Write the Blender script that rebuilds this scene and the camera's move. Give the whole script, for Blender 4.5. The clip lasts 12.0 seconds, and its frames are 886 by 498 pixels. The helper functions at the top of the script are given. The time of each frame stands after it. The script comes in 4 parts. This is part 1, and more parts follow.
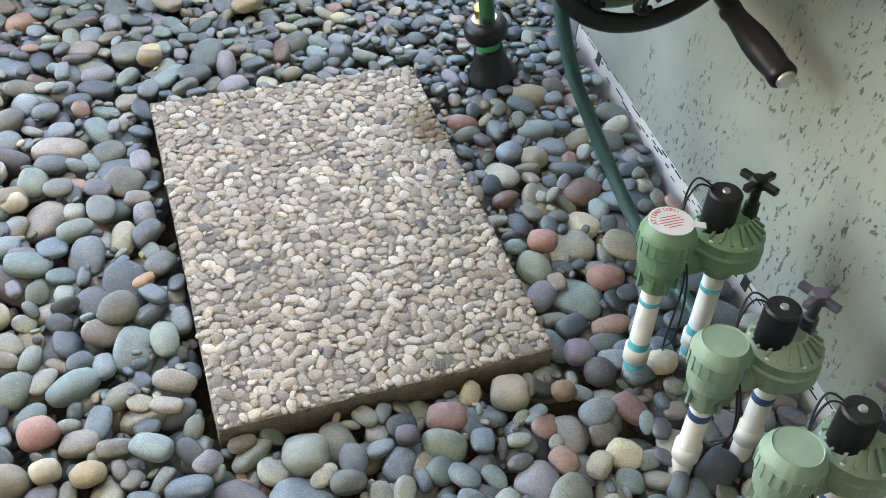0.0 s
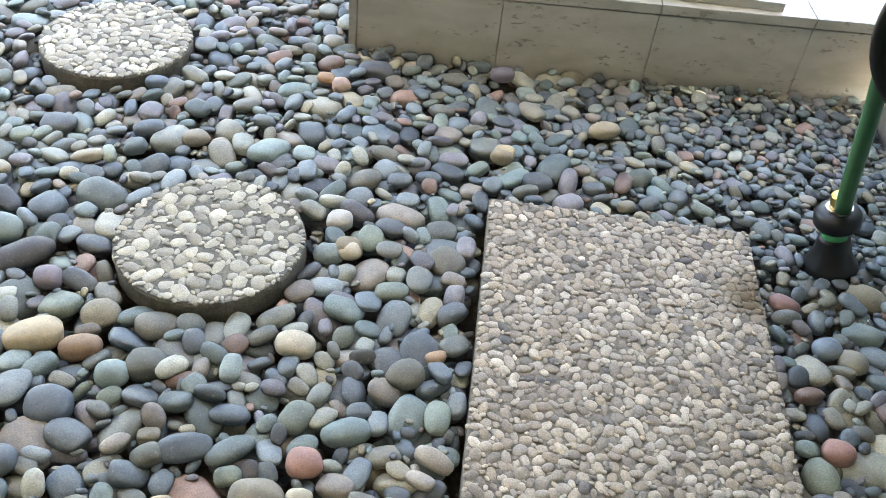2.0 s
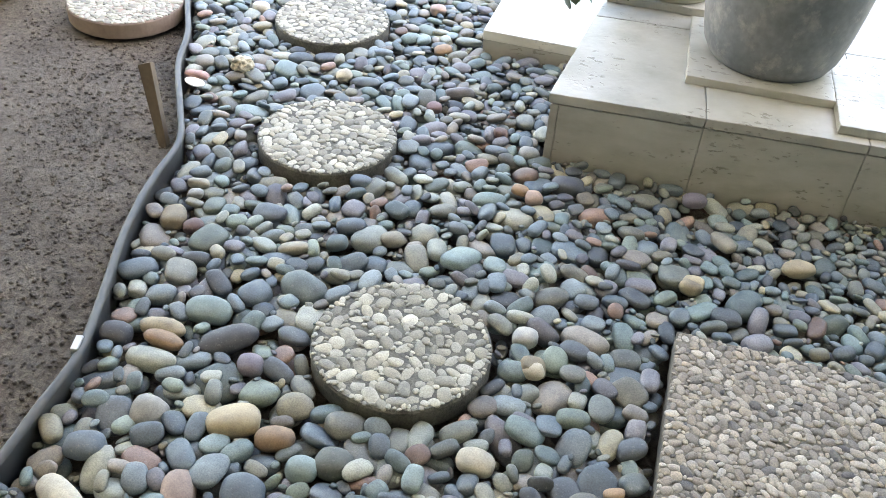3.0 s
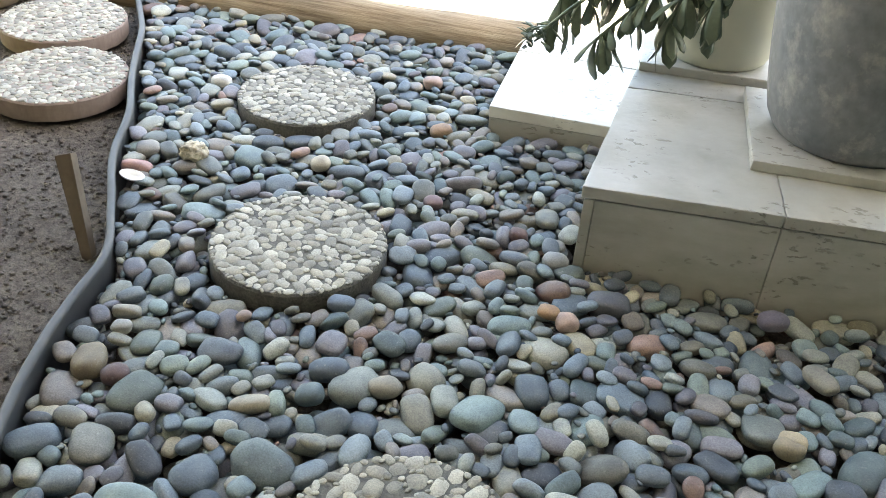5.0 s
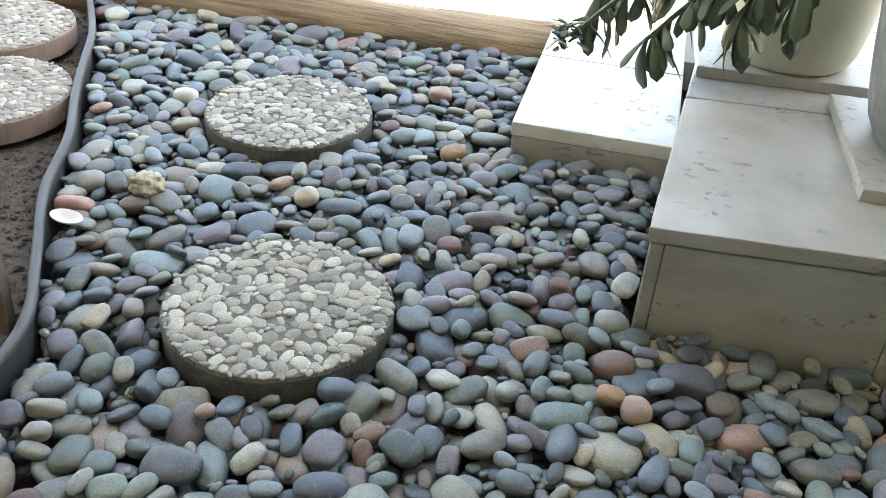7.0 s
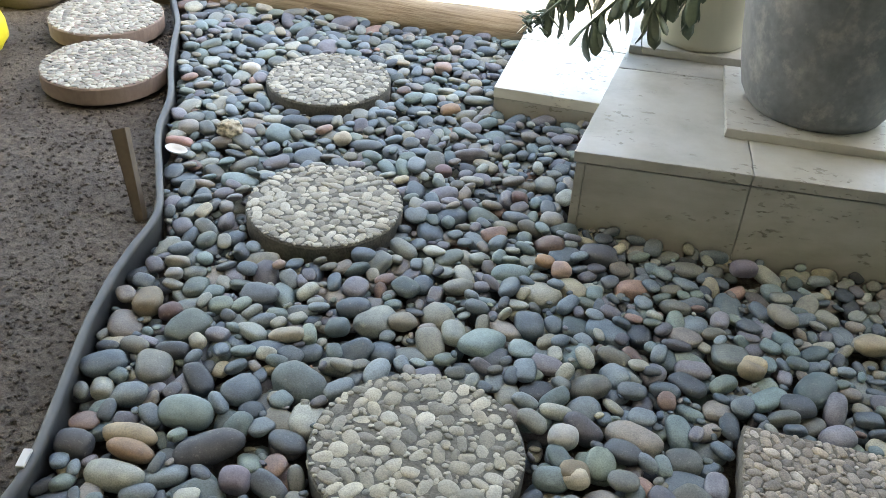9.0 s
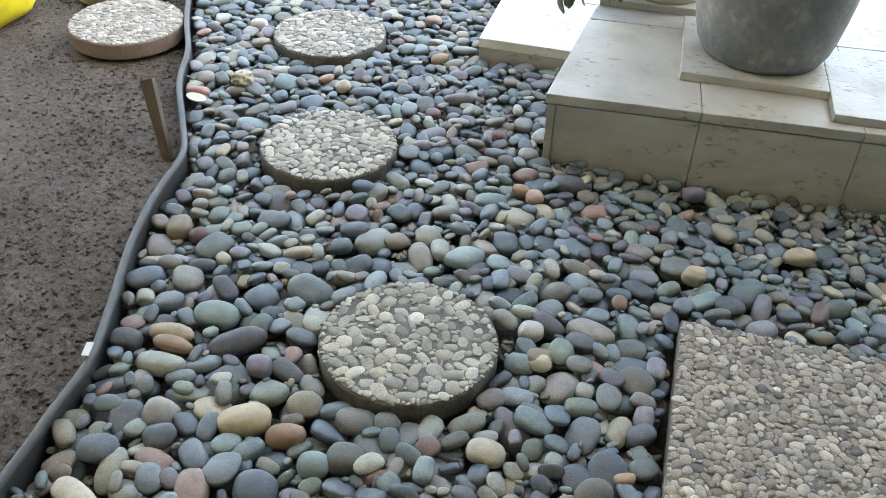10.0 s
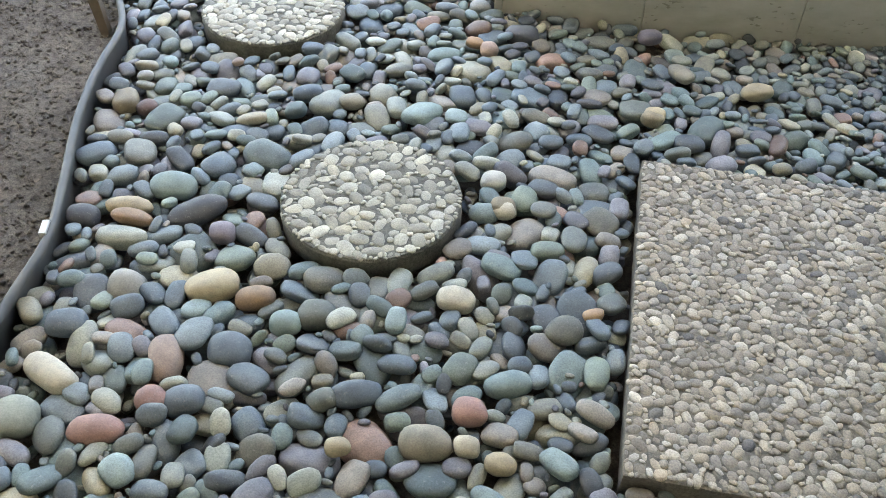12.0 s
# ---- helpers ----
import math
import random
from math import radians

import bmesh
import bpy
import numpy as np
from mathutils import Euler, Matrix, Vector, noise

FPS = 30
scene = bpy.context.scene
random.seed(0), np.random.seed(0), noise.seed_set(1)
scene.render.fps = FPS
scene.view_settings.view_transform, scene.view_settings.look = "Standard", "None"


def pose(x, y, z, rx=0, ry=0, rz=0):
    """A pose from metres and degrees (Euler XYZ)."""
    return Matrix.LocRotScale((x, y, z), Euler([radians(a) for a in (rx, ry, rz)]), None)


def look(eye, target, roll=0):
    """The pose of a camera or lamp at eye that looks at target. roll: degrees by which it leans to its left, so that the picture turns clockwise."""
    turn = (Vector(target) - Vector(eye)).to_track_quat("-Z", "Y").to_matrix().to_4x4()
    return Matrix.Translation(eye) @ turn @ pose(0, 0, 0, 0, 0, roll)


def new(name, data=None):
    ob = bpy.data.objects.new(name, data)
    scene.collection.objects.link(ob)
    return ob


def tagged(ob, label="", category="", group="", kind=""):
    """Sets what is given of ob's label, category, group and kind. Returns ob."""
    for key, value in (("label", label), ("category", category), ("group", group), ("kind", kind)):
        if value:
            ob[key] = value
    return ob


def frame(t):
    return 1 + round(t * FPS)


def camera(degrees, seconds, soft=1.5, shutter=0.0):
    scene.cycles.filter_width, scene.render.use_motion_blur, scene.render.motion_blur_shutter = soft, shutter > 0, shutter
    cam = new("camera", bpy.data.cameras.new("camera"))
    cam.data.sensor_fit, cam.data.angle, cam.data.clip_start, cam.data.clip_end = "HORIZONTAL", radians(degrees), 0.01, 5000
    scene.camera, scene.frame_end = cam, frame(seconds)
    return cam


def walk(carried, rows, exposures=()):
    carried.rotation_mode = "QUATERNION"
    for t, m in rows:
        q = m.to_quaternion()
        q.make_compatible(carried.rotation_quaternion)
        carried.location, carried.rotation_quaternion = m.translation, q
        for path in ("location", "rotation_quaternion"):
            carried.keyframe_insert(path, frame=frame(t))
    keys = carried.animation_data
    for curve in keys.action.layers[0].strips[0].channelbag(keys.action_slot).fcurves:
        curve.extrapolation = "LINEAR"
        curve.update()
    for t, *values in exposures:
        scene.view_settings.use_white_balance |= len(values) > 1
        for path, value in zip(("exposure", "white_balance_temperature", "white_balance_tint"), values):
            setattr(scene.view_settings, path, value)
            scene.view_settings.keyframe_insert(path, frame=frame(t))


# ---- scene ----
cam = camera(51.3, 12.0, 0.45)
PATH = [
    (0, (-0.003, -1.276, 1.046), (0.486, -0.174, -0.292), 6.7),
    (0.5, (-0.018, -1.268, 1.053), (0.41, -0.103, -0.25), 8.0),
    (1, (-0.037, -1.264, 1.061), (0.286, -0.041, -0.22), 9.5),
    (1.5, (-0.057, -1.268, 1.07), (0.133, 0.007, -0.186), 9.4),
    (2, (-0.047, -1.272, 1.062), (-0.073, 0.051, -0.158), 6.8),
    (2.5, (-0.134, -1.252, 1.123), (-0.274, 0.073, -0.087), 6.7),
    (3, (-0.136, -1.255, 1.135), (-0.459, 0.103, -0.001), 4.8),
    (3.2, (-0.132, -1.254, 1.139), (-0.514, 0.112, 0.031), 4.3),
    (4.8, (-0.223, -0.893, 0.961), (-0.592, 0.529, -0.078), 3.4),
    (5, (-0.275, -0.856, 0.941), (-0.598, 0.586, -0.087), 4.4),
    (5.5, (-0.309, -0.749, 0.883), (-0.611, 0.71, -0.127), 4.3),
    (6, (-0.367, -0.582, 0.802), (-0.643, 0.865, -0.232), 4.5),
    (6.5, (-0.407, -0.524, 0.771), (-0.69, 0.936, -0.242), 4.3),
    (6.7, (-0.404, -0.523, 0.773), (-0.701, 0.937, -0.237), 4.0),
    (8.3, (-0.296, -0.857, 0.932), (-0.618, 0.591, -0.087), 4.0),
    (8.5, (-0.261, -0.927, 0.96), (-0.599, 0.516, -0.061), 3.5),
    (9, (-0.211, -1.068, 0.995), (-0.562, 0.369, -0.031), 3.3),
    (9.5, (-0.164, -1.219, 1.063), (-0.507, 0.197, 0.006), 3.0),
    (10, (-0.121, -1.296, 1.109), (-0.462, 0.087, 0.01), 2.5),
    (10.5, (-0.123, -1.301, 1.095), (-0.437, 0.058, -0.043), 2.8),
    (11, (-0.118, -1.302, 1.086), (-0.413, 0.024, -0.095), 2.1),
    (11.5, (-0.117, -1.314, 1.075), (-0.386, -0.017, -0.145), 1.6),
    (12, (-0.118, -1.32, 1.062), (-0.345, -0.063, -0.206), 1.1),
]
walk(cam, [(t, look(eye, target, roll)) for t, eye, target, roll in PATH], [(0.0, 4.38, 8250, 15), (2.5, 4.15, 8350, 14), (5.0, 3.67, 8350, 11), (8.5, 3.47, 8250, 11), (9.5, 3.53, 8250, 11), (12.0, 4.05, 8250, 11)])

# ---- light ----
world = bpy.data.worlds.new("sky")
scene.world = world
world.use_nodes = True
wn, wl = world.node_tree.nodes, world.node_tree.links
sky = wn.new("ShaderNodeTexSky")
sky.sky_type, sky.sun_disc = "NISHITA", False
sky.sun_elevation, sky.sun_rotation = radians(48), radians(90)
wn["Background"].inputs[1].default_value = 0.12
wl.new(sky.outputs[0], wn["Background"].inputs[0])
sun_data = bpy.data.lights.new("sun", "SUN")
sun_data.energy, sun_data.angle, sun_data.color = 5.0, radians(0.5), (1.0, 0.95, 0.87)
sun = new("sun", sun_data)
sun.matrix_world = look((9.0, 0.0, 10.0), (0, 0, 0))


# ---- small tools ----
def node_mat(name, rough=0.6, spec=0.4):
    m = bpy.data.materials.new(name)
    m.use_nodes = True
    nt = m.node_tree
    b = nt.nodes["Principled BSDF"]
    b.inputs["Roughness"].default_value = rough
    b.inputs["Specular IOR Level"].default_value = spec
    return m, nt, b


def add(nt, kind, **inputs):
    n = nt.nodes.new(kind)
    for k, v in inputs.items():
        n.inputs[k.replace("_", " ")].default_value = v
    return n


def ramp(nt, fac, stops, constant=False):
    r = nt.nodes.new("ShaderNodeValToRGB")
    r.color_ramp.interpolation = "CONSTANT" if constant else "LINEAR"
    els = r.color_ramp.elements
    while len(els) < len(stops):
        els.new(0.5)
    for e, (p, c) in zip(els, stops):
        e.position, e.color = p, (*c, 1)
    nt.links.new(fac, r.inputs[0])
    return r.outputs[0]


def place_of(nt, scale=(1, 1, 1)):
    g = nt.nodes.new("ShaderNodeNewGeometry")
    mp = nt.nodes.new("ShaderNodeMapping")
    mp.inputs["Scale"].default_value = scale
    nt.links.new(g.outputs["Position"], mp.inputs["Vector"])
    return mp.outputs[0]


def tex_noise(nt, vec, scale, detail=4, rough=0.55):
    n = add(nt, "ShaderNodeTexNoise", Scale=scale, Detail=detail, Roughness=rough)
    nt.links.new(vec, n.inputs["Vector"])
    return n.outputs["Fac"]


def mix(nt, fac, a, b, mode="MIX"):
    n = nt.nodes.new("ShaderNodeMix")
    n.data_type, n.blend_type = "RGBA", mode
    for sock, v in ((n.inputs[0], fac), (n.inputs[6], a), (n.inputs[7], b)):
        if isinstance(v, (int, float)):
            sock.default_value = v
        elif isinstance(v, tuple):
            sock.default_value = (*v, 1)
        else:
            nt.links.new(v, sock)
    return n.outputs[2]


def bump(nt, b, height, strength, dist=0.002):
    n = add(nt, "ShaderNodeBump", Strength=strength, Distance=dist)
    nt.links.new(height, n.inputs["Height"])
    nt.links.new(n.outputs[0], b.inputs["Normal"])


def calc(nt, op, a, b=0.0):
    n = nt.nodes.new("ShaderNodeMath")
    n.operation = op
    for sock, v in zip(n.inputs, (a, b)):
        if isinstance(v, (int, float)):
            sock.default_value = v
        else:
            nt.links.new(v, sock)
    return n.outputs[0]


def plain(name, colour, rough=0.5, metal=0.0, vary=0.12, scale=40, relief=0.15, spec=0.4):
    """One colour with fine and broad variation and a little relief."""
    m, nt, b = node_mat(name, rough, spec)
    v = place_of(nt)
    f1, f2 = tex_noise(nt, v, scale, 5), tex_noise(nt, v, scale * 0.15, 3)
    dark = tuple(c * (1 - 2 * vary) for c in colour)
    light = tuple(min(1, c * (1 + vary)) for c in colour)
    c1 = ramp(nt, f1, [(0.3, dark), (0.7, light)])
    c2 = ramp(nt, f2, [(0.3, dark), (0.7, light)])
    nt.links.new(mix(nt, 0.5, c1, c2), b.inputs["Base Color"])
    b.inputs["Metallic"].default_value = metal
    if relief:
        bump(nt, b, f1, relief)
    return m


def mesh_of(name, bm, mat, smooth=False):
    me = bpy.data.meshes.new(name)
    bm.to_mesh(me)
    bm.free()
    if mat:
        me.materials.append(mat)
    if smooth:
        for p in me.polygons:
            p.use_smooth = True
    return me


def part(name, bm, mat, parent=None, label="", smooth=False):
    ob = new(name, mesh_of(name, bm, mat, smooth))
    ob.parent = parent
    return tagged(ob, label)


def thing(name, label, category, group="", kind="", at=(0, 0, 0)):
    ob = new(name)
    ob.empty_display_size = 0.02
    ob.location = at
    return tagged(ob, label, category, group, kind)


def box(lo, hi, bevel=0.0, seg=2, bm=None):
    bm = bm or bmesh.new()
    lo, hi = Vector(lo), Vector(hi)
    m = Matrix.Translation((lo + hi) / 2) @ Matrix.Diagonal((*(hi - lo), 1))
    made = bmesh.ops.create_cube(bm, size=1, matrix=m)["verts"]
    if bevel:
        edges = list({e for v in made for e in v.link_edges})
        bmesh.ops.bevel(bm, geom=edges, offset=bevel, segments=seg, profile=0.6, affect="EDGES")
    return bm


def lathe(profile, seg=32, at=(0, 0, 0), bm=None, turn=None):
    """Turns (radius, height) pairs round the z axis."""
    bm = bm or bmesh.new()
    m = Matrix.Translation(at) @ (turn or Matrix.Identity(4))
    rings = []
    for r, z in profile:
        if r < 1e-6:
            rings.append([bm.verts.new(m @ Vector((0, 0, z)))] * seg)
        else:
            rings.append([bm.verts.new(m @ Vector((r * math.cos(i * math.tau / seg), r * math.sin(i * math.tau / seg), z))) for i in range(seg)])
    for a, b in zip(rings, rings[1:]):
        for i in range(seg):
            j = (i + 1) % seg
            vs = list(dict.fromkeys((a[i], a[j], b[j], b[i])))
            if len(vs) > 2:
                bm.faces.new(vs)
    return bm


def curve_points(pts, n=40):
    """A smooth line through the points."""
    p = [Vector(q) for q in pts]
    p = [2 * p[0] - p[1]] + p + [2 * p[-1] - p[-2]]
    out = []
    for i in range(1, len(p) - 2):
        for k in range(n):
            t = k / n
            a, b, c, d = p[i - 1:i + 3]
            out.append(0.5 * (2 * b + (c - a) * t + (2 * a - 5 * b + 4 * c - d) * t * t + (3 * b - a - 3 * c + d) * t ** 3))
    return out + [p[-2]]


def tube(pts, radius, seg=10, n=12, bm=None, radii=None):
    bm = bm or bmesh.new()
    line = curve_points(pts, n)
    rings, up = [], Vector((0.13, 0.21, 0.97)).normalized()
    for i, p in enumerate(line):
        d = (line[min(i + 1, len(line) - 1)] - line[max(i - 1, 0)]).normalized()
        side = up.cross(d)
        side = side.normalized() if side.length > 0.05 else Vector((1, 0, 0))
        up = d.cross(side).normalized()
        r = radii(i / (len(line) - 1)) if radii else radius
        rings.append([bm.verts.new(p + r * (math.cos(a) * side + math.sin(a) * up)) for a in [k * math.tau / seg for k in range(seg)]])
    for a, b in zip(rings, rings[1:]):
        for i in range(seg):
            bm.faces.new((a[i], a[(i + 1) % seg], b[(i + 1) % seg], b[i]))
    bm.faces.new(rings[0][::-1]), bm.faces.new(rings[-1])
    return bm


def prism(outline, z0, z1, bevel=0.0):
    bm = bmesh.new()
    low = [bm.verts.new((x, y, z0)) for x, y in outline]
    top = [bm.verts.new((x, y, z1)) for x, y in outline]
    bm.faces.new(low[::-1])
    cap = bm.faces.new(top)
    for i in range(len(low)):
        j = (i + 1) % len(low)
        bm.faces.new((low[i], low[j], top[j], top[i]))
    if bevel:
        bmesh.ops.bevel(bm, geom=list(cap.edges), offset=bevel, segments=2, affect="EDGES")
    return bm


def joined(name, verts, faces, mat, parent=None):
    """One mesh of many pieces, from number arrays."""
    me = bpy.data.meshes.new(name)
    me.vertices.add(len(verts))
    me.vertices.foreach_set("co", verts.astype(np.float32).ravel())
    me.loops.add(faces.size)
    me.loops.foreach_set("vertex_index", faces.astype(np.int32).ravel())
    me.polygons.add(len(faces))
    me.polygons.foreach_set("loop_start", np.arange(0, faces.size, 3, dtype=np.int32))
    me.polygons.foreach_set("use_smooth", np.ones(len(faces), dtype=bool))
    me.update(calc_edges=True)
    me.materials.append(mat)
    ob = new(name, me)
    ob.parent = parent
    return ob


# ---- materials ----
def pebble_material(name, stops, rough=0.5, speck=0.45, stain=None, low=0.55, high=1.45):
    m, nt, b = node_mat(name, rough, 0.5)
    g = nt.nodes.new("ShaderNodeNewGeometry")
    o = nt.nodes.new("ShaderNodeObjectInfo")
    pick = calc(nt, "FRACT", calc(nt, "ADD", g.outputs["Random Per Island"], o.outputs["Random"]))
    base = ramp(nt, pick, stops, True)
    shade = calc(nt, "FRACT", calc(nt, "MULTIPLY", pick, 37.7))
    base = mix(nt, 1.0, base, ramp(nt, shade, [(0, (low, low, low)), (1, (high, high * 0.985, high * 0.96))]), "MULTIPLY")
    v = place_of(nt)
    fine, broad, pits = tex_noise(nt, v, 420, 5, 0.65), tex_noise(nt, v, 45, 4), tex_noise(nt, v, 190, 3)
    base = mix(nt, 1.0, base, ramp(nt, broad, [(0.3, (0.8, 0.8, 0.82)), (0.7, (1.16, 1.15, 1.12))]), "MULTIPLY")
    base = mix(nt, speck, base, ramp(nt, fine, [(0.36, (0.45, 0.45, 0.46)), (0.5, (1, 1, 1)), (0.66, (1.5, 1.48, 1.42))]), "MULTIPLY")
    dust = ramp(nt, pits, [(0.6, (0, 0, 0)), (0.75, (1, 1, 1))])
    base = mix(nt, calc(nt, "MULTIPLY", dust, 0.22), base, (0.42, 0.41, 0.38))
    if stain:
        d = nt.nodes.new("ShaderNodeVectorMath")
        d.operation = "DISTANCE"
        d.inputs[1].default_value = stain
        nt.links.new(v, d.inputs[0])
        edge = calc(nt, "ADD", d.outputs["Value"], calc(nt, "MULTIPLY", tex_noise(nt, v, 28, 3), 0.05))
        base = mix(nt, ramp(nt, edge, [(0.05, (0.85, 0.85, 0.85)), (0.095, (0, 0, 0))]), base, (0.105, 0.07, 0.028))
    nt.links.new(base, b.inputs["Base Color"])
    bump(nt, b, fine, 0.55, 0.0008)
    return m


BED_COLOURS = [
    (0.00, (0.094, 0.128, 0.154)), (0.13, (0.134, 0.170, 0.190)), (0.26, (0.114, 0.163, 0.166)),
    (0.36, (0.170, 0.193, 0.178)), (0.46, (0.146, 0.147, 0.169)), (0.55, (0.205, 0.211, 0.180)),
    (0.64, (0.074, 0.090, 0.104)), (0.72, (0.190, 0.175, 0.156)), (0.79, (0.240, 0.258, 0.229)),
    (0.85, (0.140, 0.178, 0.153)), (0.90, (0.280, 0.266, 0.200)), (0.94, (0.153, 0.206, 0.211)), (0.975, (0.226, 0.150, 0.123)),
]
M_PEBBLE = pebble_material("river pebble", BED_COLOURS)
M_AGG = pebble_material("exposed aggregate stone", [
    (0.00, (0.298, 0.264, 0.220)), (0.2, (0.363, 0.328, 0.281)), (0.38, (0.264, 0.233, 0.199)), (0.52, (0.397, 0.363, 0.315)),
    (0.66, (0.238, 0.216, 0.190)), (0.78, (0.333, 0.289, 0.233)), (0.9, (0.458, 0.428, 0.380)), (0.965, (0.143, 0.134, 0.130))], 0.8, 0.5, (0.449, -0.167, 0.03), 0.80, 1.18)
M_AGG_PALE = pebble_material("pale aggregate stone", [
    (0.00, (0.295, 0.290, 0.245)), (0.2, (0.370, 0.365, 0.313)), (0.4, (0.246, 0.245, 0.209)), (0.55, (0.410, 0.407, 0.353)),
    (0.72, (0.329, 0.316, 0.257)), (0.86, (0.222, 0.220, 0.192)), (0.95, (0.476, 0.473, 0.418))], 0.75, 0.45, None, 0.80, 1.18)
M_MORTAR = plain("sandy paver mortar", (0.20, 0.178, 0.148), 0.9, vary=0.3, scale=240, relief=1.0)
M_MORTAR_GREY = plain("grey paver mortar", (0.15, 0.147, 0.128), 0.9, vary=0.3, scale=240, relief=1.0)


def dry_soil():
    m, nt, b = node_mat("dry soil", 0.97, 0.15)
    v = place_of(nt)
    clod, fine, broad = tex_noise(nt, v, 75, 9, 0.72), tex_noise(nt, v, 320, 4, 0.7), tex_noise(nt, v, 4, 4)
    c = ramp(nt, clod, [(0.32, (0.085, 0.073, 0.062)), (0.52, (0.165, 0.145, 0.125)), (0.72, (0.24, 0.215, 0.185))])
    c = mix(nt, 1.0, c, ramp(nt, broad, [(0.3, (0.72, 0.71, 0.70)), (0.7, (1.15, 1.14, 1.12))]), "MULTIPLY")
    c = mix(nt, 0.5, c, ramp(nt, fine, [(0.35, (0.5, 0.5, 0.5)), (0.65, (1.35, 1.35, 1.35))]), "MULTIPLY")
    nt.links.new(c, b.inputs["Base Color"])
    bump(nt, b, calc(nt, "ADD", clod, calc(nt, "MULTIPLY", fine, 0.4)), 1.0, 0.009)
    return m


M_SOIL = dry_soil()


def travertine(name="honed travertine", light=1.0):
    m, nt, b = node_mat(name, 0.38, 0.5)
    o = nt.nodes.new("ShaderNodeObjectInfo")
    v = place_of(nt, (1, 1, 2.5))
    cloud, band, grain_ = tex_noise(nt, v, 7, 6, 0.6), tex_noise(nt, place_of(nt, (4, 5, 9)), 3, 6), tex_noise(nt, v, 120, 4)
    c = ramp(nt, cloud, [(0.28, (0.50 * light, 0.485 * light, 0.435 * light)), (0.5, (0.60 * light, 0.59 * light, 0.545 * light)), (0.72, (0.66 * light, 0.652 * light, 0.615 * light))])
    c = mix(nt, 0.5, c, ramp(nt, band, [(0.3, (0.80, 0.78, 0.72)), (0.65, (1.05, 1.05, 1.05))]), "MULTIPLY")
    c = mix(nt, 0.6, c, ramp(nt, o.outputs["Random"], [(0, (0.9, 0.9, 0.88)), (1, (1.06, 1.05, 1.04))]), "MULTIPLY")
    pits = tex_noise(nt, place_of(nt, (1, 1.6, 2.4)), 55, 3, 0.5)
    where = tex_noise(nt, v, 9, 2)
    hole = calc(nt, "MULTIPLY", ramp(nt, pits, [(0.60, (0, 0, 0)), (0.64, (1, 1, 1))]), ramp(nt, where, [(0.5, (0, 0, 0)), (0.6, (1, 1, 1))]))
    c = mix(nt, calc(nt, "MULTIPLY", hole, 0.65), c, (0.2, 0.185, 0.15))
    nt.links.new(c, b.inputs["Base Color"])
    nt.links.new(ramp(nt, cloud, [(0.3, (0.5, 0.5, 0.5)), (0.7, (0.3, 0.3, 0.3))]), b.inputs["Roughness"])
    bump(nt, b, calc(nt, "SUBTRACT", calc(nt, "MULTIPLY", grain_, 0.25), hole), 0.7, 0.002)
    return m


def stucco():
    m, nt, b = node_mat("pale green stucco", 0.75, 0.3)
    v = place_of(nt)
    broad, fine = tex_noise(nt, v, 5, 4), tex_noise(nt, v, 170, 4)
    c = ramp(nt, broad, [(0.3, (0.205, 0.238, 0.222)), (0.7, (0.27, 0.304, 0.276))])
    worm = tex_noise(nt, place_of(nt, (1, 2.1, 1.0)), 62, 4, 0.6)
    where = tex_noise(nt, place_of(nt, (1, 1, 0.8)), 7, 3)
    pit = calc(nt, "MULTIPLY", ramp(nt, worm, [(0.585, (0, 0, 0)), (0.62, (1, 1, 1))]), ramp(nt, where, [(0.46, (0, 0, 0)), (0.54, (1, 1, 1))]))
    c = mix(nt, calc(nt, "MULTIPLY", pit, 0.75), c, (0.045, 0.052, 0.048))
    nt.links.new(c, b.inputs["Base Color"])
    bump(nt, b, calc(nt, "SUBTRACT", calc(nt, "MULTIPLY", fine, 0.3), pit), 0.6, 0.003)
    return m


# Second travertine is brightened: strong light on clean stone put into its colour.
M_TRAV, M_TRAV_BRIGHTENED, M_STUCCO = travertine(light=0.75), travertine("pale travertine", 1.25), stucco()
M_CLAY = plain("pinkish cement", (0.30, 0.235, 0.20), 0.9, vary=0.12, scale=60, relief=0.4)
M_RED = plain("red print", (0.5, 0.07, 0.09), 0.6, vary=0.05)
M_SACK = plain("tan woven sack", (0.28, 0.22, 0.16), 0.8, vary=0.12, scale=90, relief=0.3)
M_PURPLE = plain("faded purple plastic", (0.07, 0.065, 0.09), 0.5, vary=0.12)
M_WIRE = plain("black wire", (0.015, 0.015, 0.017), 0.5, vary=0.1)
M_PAPER = plain("white building paper", (0.55, 0.56, 0.56), 0.6, vary=0.05)
M_INK = plain("dark print", (0.03, 0.03, 0.035), 0.7, vary=0.1)
M_EDGE = plain("grey plastic edging", (0.095, 0.098, 0.10), 0.55, vary=0.15, scale=25)


